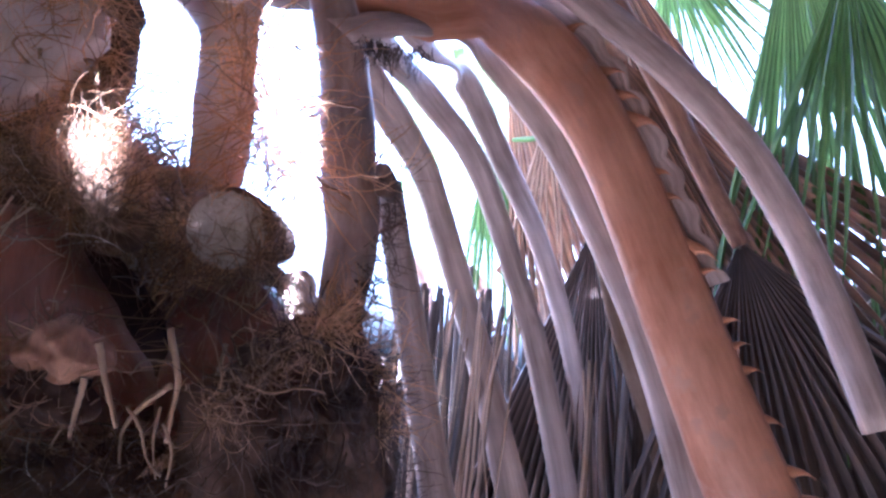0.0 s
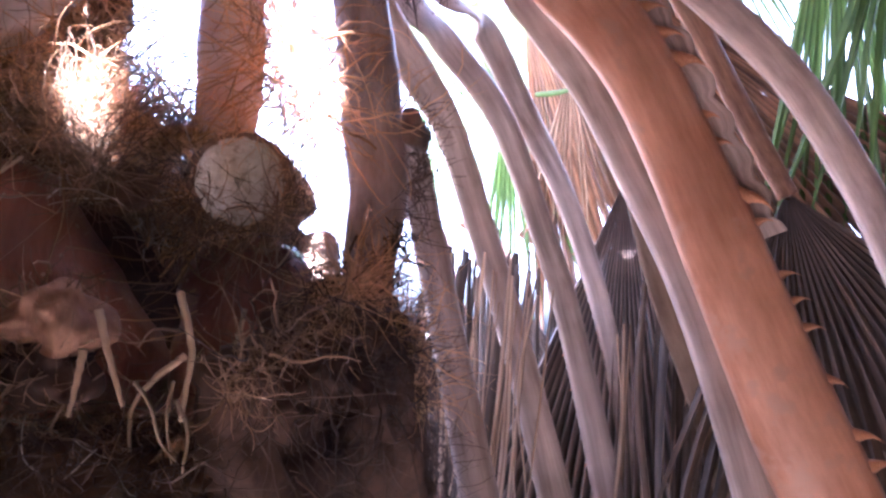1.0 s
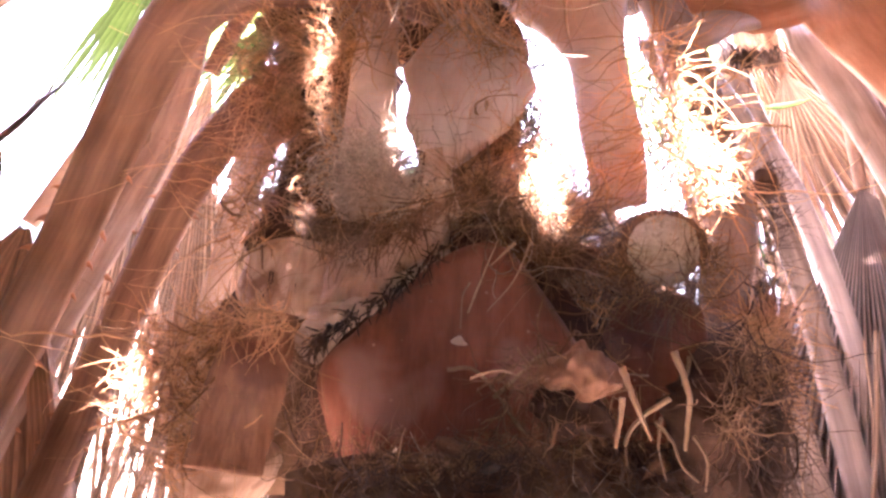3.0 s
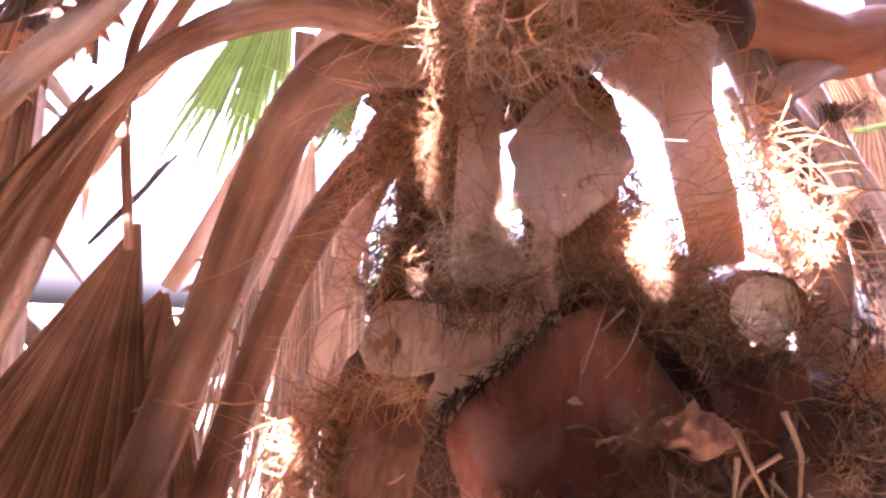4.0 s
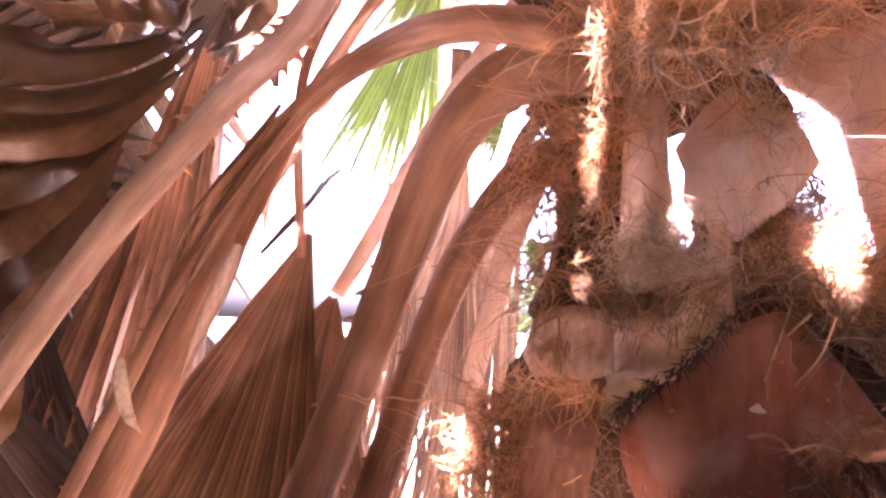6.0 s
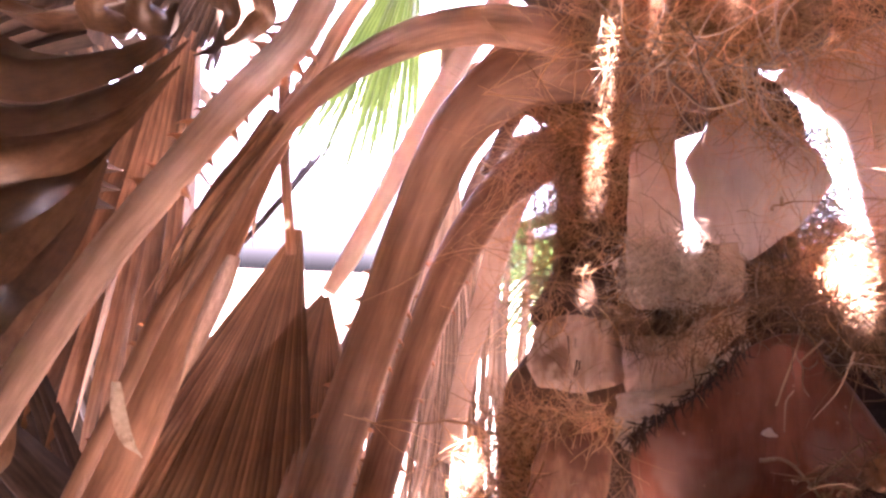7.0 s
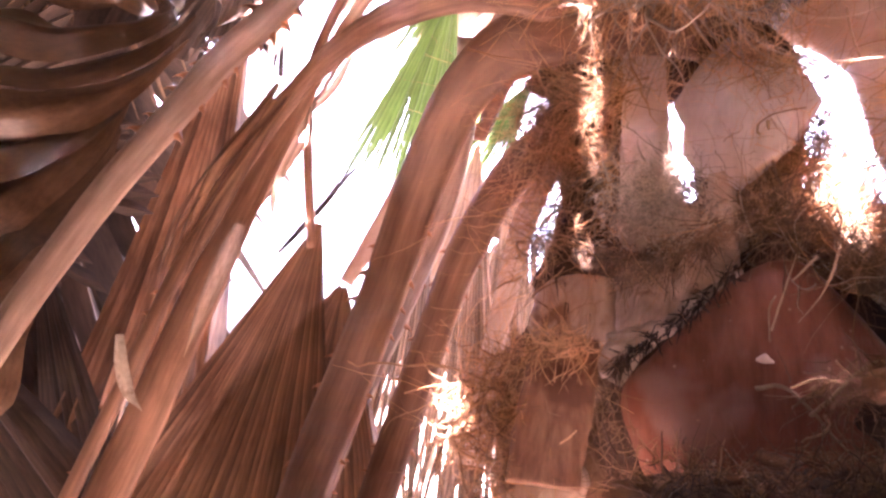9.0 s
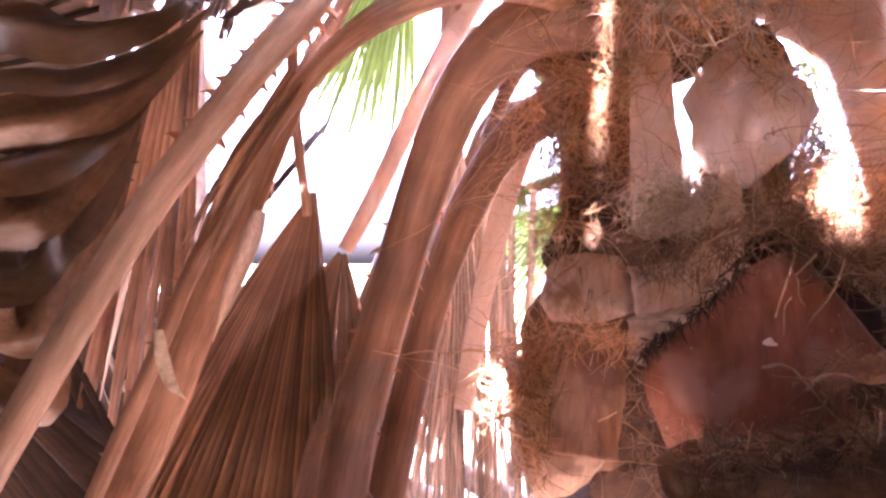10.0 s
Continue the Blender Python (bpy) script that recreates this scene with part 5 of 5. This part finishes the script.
strands("fibre_mat", [(-0.173, 0.434, 2.365), (-0.171, 0.437, 2.318), (-0.160, 0.436, 2.272), (-0.138, 0.439, 2.265)], 600, 0.045, 0.008, (-0.2, -0.4, 0), FIBRE, "sunlit orange fibre beside a pale stalk", seed=99)
strands("fibre_mat", [(-0.361, 0.380, 2.509), (-0.286, 0.408, 2.484), (-0.219, 0.431, 2.461)], 1900, 0.06, (0.02, 0.01, 0.012), (0.1, -0.4, -0.2), FIBRE, "rusty fibre hanging from the crown", seed=100)
strands("fibre_mat", [(-0.300, 0.431, 2.550), (-0.231, 0.460, 2.524), (-0.145, 0.470, 2.510)], 2600, 0.06, (0.02, 0.015, 0.02), (0.1, -0.4, -0.2), FIBRE, "rusty fibre mat in the crown", seed=101)
strands("fibre_mat", [(-0.428, 0.446, 2.432), (-0.356, 0.441, 2.415), (-0.287, 0.445, 2.418)], 500, 0.12, 0.008, (-0.8, -0.2, 0), FIBRE, "long loose fibres under the arching stalk", seed=102, curl=0.2)
strands("fibre_mat", [(-0.076, 0.605, 2.379), (-0.050, 0.613, 2.335), (-0.012, 0.598, 2.313)], 500, 0.04, 0.008, (0.3, -0.4, -0.2), FIBRE, "tuft of fibre on a short stalk", seed=103)
strands("fibre_mat", [(0.004, 0.599, 2.328), (0.011, 0.586, 2.273), (0.006, 0.571, 2.218), (-0.000, 0.563, 2.172)], 420, 0.025, 0.004, (0.8, -0.2, -0.2), BRISTLE, "dark hairs along a stalk's edge", seed=104, curl=0.15)


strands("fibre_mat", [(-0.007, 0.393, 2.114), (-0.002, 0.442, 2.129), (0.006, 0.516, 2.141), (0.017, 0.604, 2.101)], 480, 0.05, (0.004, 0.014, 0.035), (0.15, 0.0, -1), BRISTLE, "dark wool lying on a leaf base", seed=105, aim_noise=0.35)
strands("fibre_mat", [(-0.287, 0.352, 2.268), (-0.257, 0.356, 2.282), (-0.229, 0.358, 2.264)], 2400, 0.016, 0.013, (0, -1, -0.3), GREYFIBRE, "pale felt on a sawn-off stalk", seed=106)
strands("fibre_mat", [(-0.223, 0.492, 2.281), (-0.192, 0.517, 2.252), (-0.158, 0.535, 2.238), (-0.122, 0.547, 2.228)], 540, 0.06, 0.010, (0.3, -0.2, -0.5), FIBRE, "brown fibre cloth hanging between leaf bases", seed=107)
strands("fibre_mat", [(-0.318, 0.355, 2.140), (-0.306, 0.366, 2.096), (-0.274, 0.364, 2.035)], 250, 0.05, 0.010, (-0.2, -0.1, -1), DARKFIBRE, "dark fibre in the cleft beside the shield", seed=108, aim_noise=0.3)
strands("fibre_mat", [(-0.399, 0.391, 2.227), (-0.408, 0.444, 2.316), (-0.414, 0.452, 2.407)], 540, 0.08, 0.010, (-0.7, -0.2, -0.3), FIBRE, "wild orange fibres at the trunk's edge", seed=109)

strands("loose_fibre", [(-0.077, 0.473, 2.389), (-0.062, 0.485, 2.349), (-0.049, 0.492, 2.307), (-0.029, 0.504, 2.279)], 240, 0.08, 0.012, (0.3, -0.4, 0), FIBRE, "long curly sunlit fibres beside a pale stalk", seed=110, curl=0.5, radius=0.0009, k=14)
strands("loose_fibre", [(-0.167, 0.440, 2.351), (-0.162, 0.441, 2.305), (-0.146, 0.438, 2.269)], 110, 0.07, 0.008, (0.2, -0.4, 0), FIBRE, "curly sunlit fibres over a pale sheath", seed=111, curl=0.5, radius=0.0008, k=14)
strands("loose_fibre", [(-0.390, 0.424, 2.402), (-0.351, 0.432, 2.406), (-0.302, 0.430, 2.405)], 70, 0.12, 0.010, (-0.7, -0.3, -0.1), FIBRE, "long loose fibres under the arching stalk", seed=112, curl=0.25, radius=0.0007, k=14)
strands("loose_fibre", [(-0.389, 0.303, 2.139), (-0.380, 0.288, 2.103), (-0.364, 0.273, 2.071)], 70, 0.06, 0.010, (-0.6, -0.4, -0.1), FIBRE, "curly orange fibres at the trunk's edge", seed=113, curl=0.55, radius=0.0008, k=14)
strands("loose_fibre", [(-0.200, 0.428, 2.242), (-0.168, 0.475, 2.223), (-0.129, 0.500, 2.215), (-0.112, 0.515, 2.240)], 160, 0.09, 0.012, (0.3, -0.4, -0.4), GREYFIBRE, "long loose fibres above the shield", seed=114, curl=0.4, radius=0.0008, k=14)
strands("loose_fibre", [(-0.126, 0.480, 2.185), (-0.082, 0.499, 2.185), (-0.041, 0.523, 2.181)], 90, 0.10, 0.010, (0.0, -0.2, -1), FIBRE, "long fibres hanging under a stump", seed=115, curl=0.2, radius=0.0009, k=12, aim_noise=0.3)
strands("loose_fibre", [(-0.209, 0.300, 2.071), (-0.156, 0.353, 2.072), (-0.089, 0.404, 2.077), (-0.018, 0.448, 2.077)], 36, 0.05, 0.012, (0.1, -0.5, -0.1), GREYFIBRE, "dry curled strips in the debris", seed=116, curl=0.4, radius=0.0008, k=12)
strands("loose_fibre", [(-0.318, 0.360, 2.484), (-0.252, 0.390, 2.464), (-0.189, 0.403, 2.449)], 120, 0.11, 0.012, (0.2, -0.4, -0.3), FIBRE, "long fibres hanging from the crown", seed=117, curl=0.3, radius=0.0008, k=14)

strands("bristle_fringe", [(-0.026, 0.565, 2.424), (-0.006, 0.588, 2.427), (0.019, 0.619, 2.438)], 160, 0.022, 0.003, (0.1, -0.2, -1), BRISTLE, "dark hairs under the arching stalk", seed=118, curl=0.1, radius=0.0006, k=5, aim_noise=0.3)
strands("bristle_fringe", [(-0.366, 0.335, 2.208), (-0.343, 0.345, 2.206), (-0.316, 0.356, 2.204)], 7, 0.018, (0.012, 0.002, 0.012), (0.0, -0.05, -1), BRISTLE, "dark splinters on a cut leaf base", seed=119, curl=0.05, radius=0.0008, k=4, aim_noise=0.12)
strands("bristle_fringe", [(-0.275, 0.322, 2.145), (-0.266, 0.329, 2.155), (-0.241, 0.346, 2.178), (-0.223, 0.363, 2.199), (-0.209, 0.378, 2.220)], 120, 0.013, 0.0025, (0.15, -0.55, -0.6), BRISTLE, "dark bristles along a torn sheath rim", seed=120, curl=0.1, radius=0.0009, k=4)

base("dry_scale", [(-0.194, 0.375, 2.153), (-0.189, 0.377, 2.158), (-0.185, 0.379, 2.154), (-0.183, 0.380, 2.151), (-0.189, 0.377, 2.150)], 0.0008, 0.001, PLATE, "tiny pale fleck on the shield", seed=41)

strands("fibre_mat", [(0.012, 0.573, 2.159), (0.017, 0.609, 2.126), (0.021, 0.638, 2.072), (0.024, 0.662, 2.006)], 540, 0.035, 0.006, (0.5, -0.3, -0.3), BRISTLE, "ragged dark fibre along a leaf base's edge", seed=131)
strands("fibre_mat", [(-0.003, 0.432, 2.123), (0.001, 0.478, 2.142), (0.009, 0.546, 2.127), (0.008, 0.520, 2.085), (-0.000, 0.452, 2.080)], 420, 0.045, 0.012, (0.3, -0.25, -0.8), BRISTLE, "dark matted fibre on a leaf base", seed=132)

strands("fibre_mat", [(-0.168, 0.440, 2.258), (-0.148, 0.459, 2.251), (-0.128, 0.480, 2.254), (-0.117, 0.497, 2.260)], 1300, 0.04, 0.008, (0.1, -0.5, 0.4), FIBRE, "sunlit nest of orange fibre at a stalk's foot", seed=133)
strands("loose_fibre", [(-0.160, 0.430, 2.265), (-0.143, 0.448, 2.255), (-0.116, 0.472, 2.261)], 120, 0.06, 0.010, (0.1, -0.4, 0.4), FIBRE, "curly sunlit fibres at a stalk's foot", seed=134, curl=0.5, radius=0.0008, k=14)

rim = [tuple(S_END + S_AXIS.to_track_quat('Z', 'Y') @ Vector((S_R * 1.04 * math.cos(a), S_R * 1.04 * math.sin(a), -0.003))) for a in np.linspace(0, 6.6, 16)]
strands("fibre_mat", rim, 320, 0.018, 0.003, (0.1, -0.6, -0.1), FIBRE, "frayed fibre round the rim of a sawn stalk", seed=135, curl=0.4)
strands("fibre_mat", [(-0.331, 0.335, 2.149), (-0.325, 0.318, 2.113), (-0.321, 0.295, 2.080)], 70, 0.05, (0.012, 0.004, 0.012), (-0.1, -0.3, -1), FIBRE, "orange fibre lying on a leaf base", seed=136, aim_noise=0.35, curl=0.3)
strands("fibre_mat", [(-0.376, 0.327, 2.151), (-0.371, 0.313, 2.112), (-0.365, 0.298, 2.065), (-0.356, 0.285, 2.031)], 225, 0.04, 0.007, (-0.6, -0.4, 0.0), FIBRE, "curly lit fibre at the trunk's edge", seed=137, curl=0.5)

strands("loose_fibre", [(-0.320, 0.342, 2.484), (-0.267, 0.365, 2.468), (-0.215, 0.378, 2.456), (-0.163, 0.387, 2.438)], 60, 0.15, 0.010, (0.1, -0.35, -0.8), GREYFIBRE, "long pale fibres dangling from the crown", seed=138, curl=0.22, radius=0.0009, k=16)
strands("loose_fibre", [(-0.423, 0.398, 2.405), (-0.387, 0.413, 2.363), (-0.378, 0.419, 2.294), (-0.390, 0.368, 2.225)], 110, 0.09, 0.012, (-0.5, -0.4, -0.2), FIBRE, "wild orange fibres at the trunk's edge", seed=139, curl=0.4, radius=0.0008, k=14)

strands("loose_fibre", [(-0.346, 0.300, 2.155), (-0.317, 0.300, 2.165), (-0.281, 0.300, 2.160)], 190, 0.035, 0.005, (-0.1, -0.25, -0.9), FIBRE, "orange fibre fringe over the top of a leaf base", seed=140, curl=0.3, radius=0.0006, k=10)
strands("loose_fibre", [(-0.363, 0.315, 2.152), (-0.370, 0.315, 2.119), (-0.374, 0.315, 2.091), (-0.374, 0.315, 2.059)], 330, 0.04, 0.007, (-0.5, -0.4, 0.0), FIBRE, "tangle of curly orange fibre beside a leaf base", seed=141, curl=0.5, radius=0.0006, k=12)
strands("loose_fibre", [(-0.342, 0.385, 2.245), (-0.306, 0.385, 2.236), (-0.273, 0.385, 2.239), (-0.247, 0.385, 2.256)], 260, 0.022, 0.004, (0.0, -0.6, -0.6), DARKFIBRE, "shaggy fringe under a felted stalk end", seed=142, curl=0.15, radius=0.0006, k=8)

# ---- hanging twigs ----
def twig(pts, r0, label="thin pale dry twig hanging among fibre"):
    c = spline(pts, 18)
    t, s, o = frames_along(c, (0.1, -1, 0.05))
    v, f = [], []
    for i in range(18):
        for j in range(6):
            a = 2 * math.pi * j / 6
            r = 0.68 * r0 * (1 - 0.5 * i / 17) * (1 + 0.15 * math.sin(i * 1.7 + j))
            v.append(c[i] + (s[i] * math.cos(a) + o[i] * math.sin(a)) * r)
    for i in range(17):
        for j in range(6):
            a, b = i * 6 + j, i * 6 + (j + 1) % 6
            f.append((a, b, b + 6, a + 6))
    f += [tuple(range(5, -1, -1)), tuple(range(102, 108))]
    tagged(part("twig", mesh("twig", v, f), TWIG), label, "twig", "hanging twigs")


twig([(-0.068, 0.355, 2.129), (-0.069, 0.355, 2.116), (-0.071, 0.355, 2.098)], 0.0032)
twig([(-0.071, 0.365, 2.147), (-0.063, 0.365, 2.128), (-0.051, 0.365, 2.104)], 0.0034)
twig([(-0.042, 0.385, 2.159), (-0.032, 0.385, 2.133), (-0.032, 0.385, 2.116), (-0.033, 0.385, 2.097)], 0.0034)
twig([(-0.027, 0.370, 2.109), (-0.019, 0.370, 2.096), (-0.019, 0.370, 2.077)], 0.0018)
twig([(-0.050, 0.370, 2.115), (-0.040, 0.370, 2.105), (-0.033, 0.370, 2.090), (-0.023, 0.370, 2.082)], 0.0018)
twig([(-0.194, 0.371, 2.133), (-0.178, 0.378, 2.135), (-0.165, 0.385, 2.123), (-0.151, 0.392, 2.103), (-0.140, 0.398, 2.090)], 0.0022)
twig([(-0.155, 0.390, 2.227), (-0.162, 0.387, 2.219), (-0.170, 0.382, 2.209)], 0.0018)
twig([(-0.162, 0.382, 2.116), (-0.149, 0.389, 2.130), (-0.136, 0.396, 2.146), (-0.124, 0.401, 2.155)], 0.0024)
twig([(-0.045, 0.400, 2.127), (-0.061, 0.400, 2.114), (-0.072, 0.400, 2.097), (-0.070, 0.400, 2.076)], 0.0030)
twig([(-0.050, 0.400, 2.114), (-0.051, 0.400, 2.095), (-0.045, 0.400, 2.073)], 0.0018)
twig([(-0.037, 0.440, 2.154), (-0.039, 0.440, 2.139), (-0.044, 0.440, 2.125)], 0.0026)
twig([(-0.023, 0.450, 2.133), (-0.031, 0.450, 2.144), (-0.039, 0.450, 2.158)], 0.0016)
twig([(-0.062, 0.420, 2.139), (-0.080, 0.420, 2.138), (-0.088, 0.420, 2.128)], 0.0014)
twig([(-0.159, 0.400, 2.280), (-0.157, 0.400, 2.260), (-0.142, 0.400, 2.235)], 0.0016)
twig([(-0.186, 0.383, 2.174), (-0.174, 0.396, 2.221), (-0.172, 0.417, 2.247)], 0.0013)
twig([(-0.190, 0.403, 2.338), (-0.186, 0.408, 2.293), (-0.165, 0.416, 2.259)], 0.0022)
twig([(-0.164, 0.330, 2.194), (-0.169, 0.331, 2.185), (-0.170, 0.333, 2.164)], 0.0011)
twig([(-0.130, 0.347, 2.223), (-0.138, 0.340, 2.197), (-0.152, 0.332, 2.176)], 0.0011)
twig([(-0.148, 0.301, 2.136), (-0.133, 0.304, 2.142), (-0.121, 0.312, 2.139)], 0.0012)
twig([(-0.129, 0.392, 2.407), (-0.129, 0.400, 2.392), (-0.126, 0.409, 2.374)], 0.0018)
twig([(-0.268, 0.389, 2.478), (-0.258, 0.397, 2.460), (-0.242, 0.401, 2.451)], 0.0016)
twig([(-0.274, 0.386, 2.478), (-0.276, 0.399, 2.456), (-0.286, 0.408, 2.434), (-0.284, 0.418, 2.418)], 0.0014)
twig([(-0.314, 0.386, 2.471), (-0.316, 0.387, 2.456), (-0.301, 0.397, 2.441)], 0.0016)


# ---- broken bits on the ledge ----
rng_bits = np.random.default_rng(12)
ledge = spline([(-0.217, 0.284, 2.070), (-0.169, 0.329, 2.072), (-0.111, 0.384, 2.077), (-0.058, 0.420, 2.079), (-0.013, 0.448, 2.075)], 60)
for k in range(34):
    p = ledge[rng_bits.integers(0, 60)] + np.array((0, -0.004, 0)) + rng_bits.normal(0, 1, 3) * np.array((0.01, 0.004, 0.012))
    d = rng_bits.normal(0, 1, 3) * np.array((1, 0.5, 0.45))
    d = d / np.linalg.norm(d) * rng_bits.uniform(0.015, 0.04)
    bend = rng_bits.normal(0, 0.006, 3)
    ribbon("leaf_strip", [p - d * 0.5, p + bend, p + d * 0.5], rng_bits.uniform(0.004, 0.011), (DARKLEAF, BROWNLEAF, CUTDARK)[k % 3], "short broken dry leaf strip lying in debris", (0.1, -1, 0.4), rng_bits.normal(0, 1), k, "broken bits on the ledge")
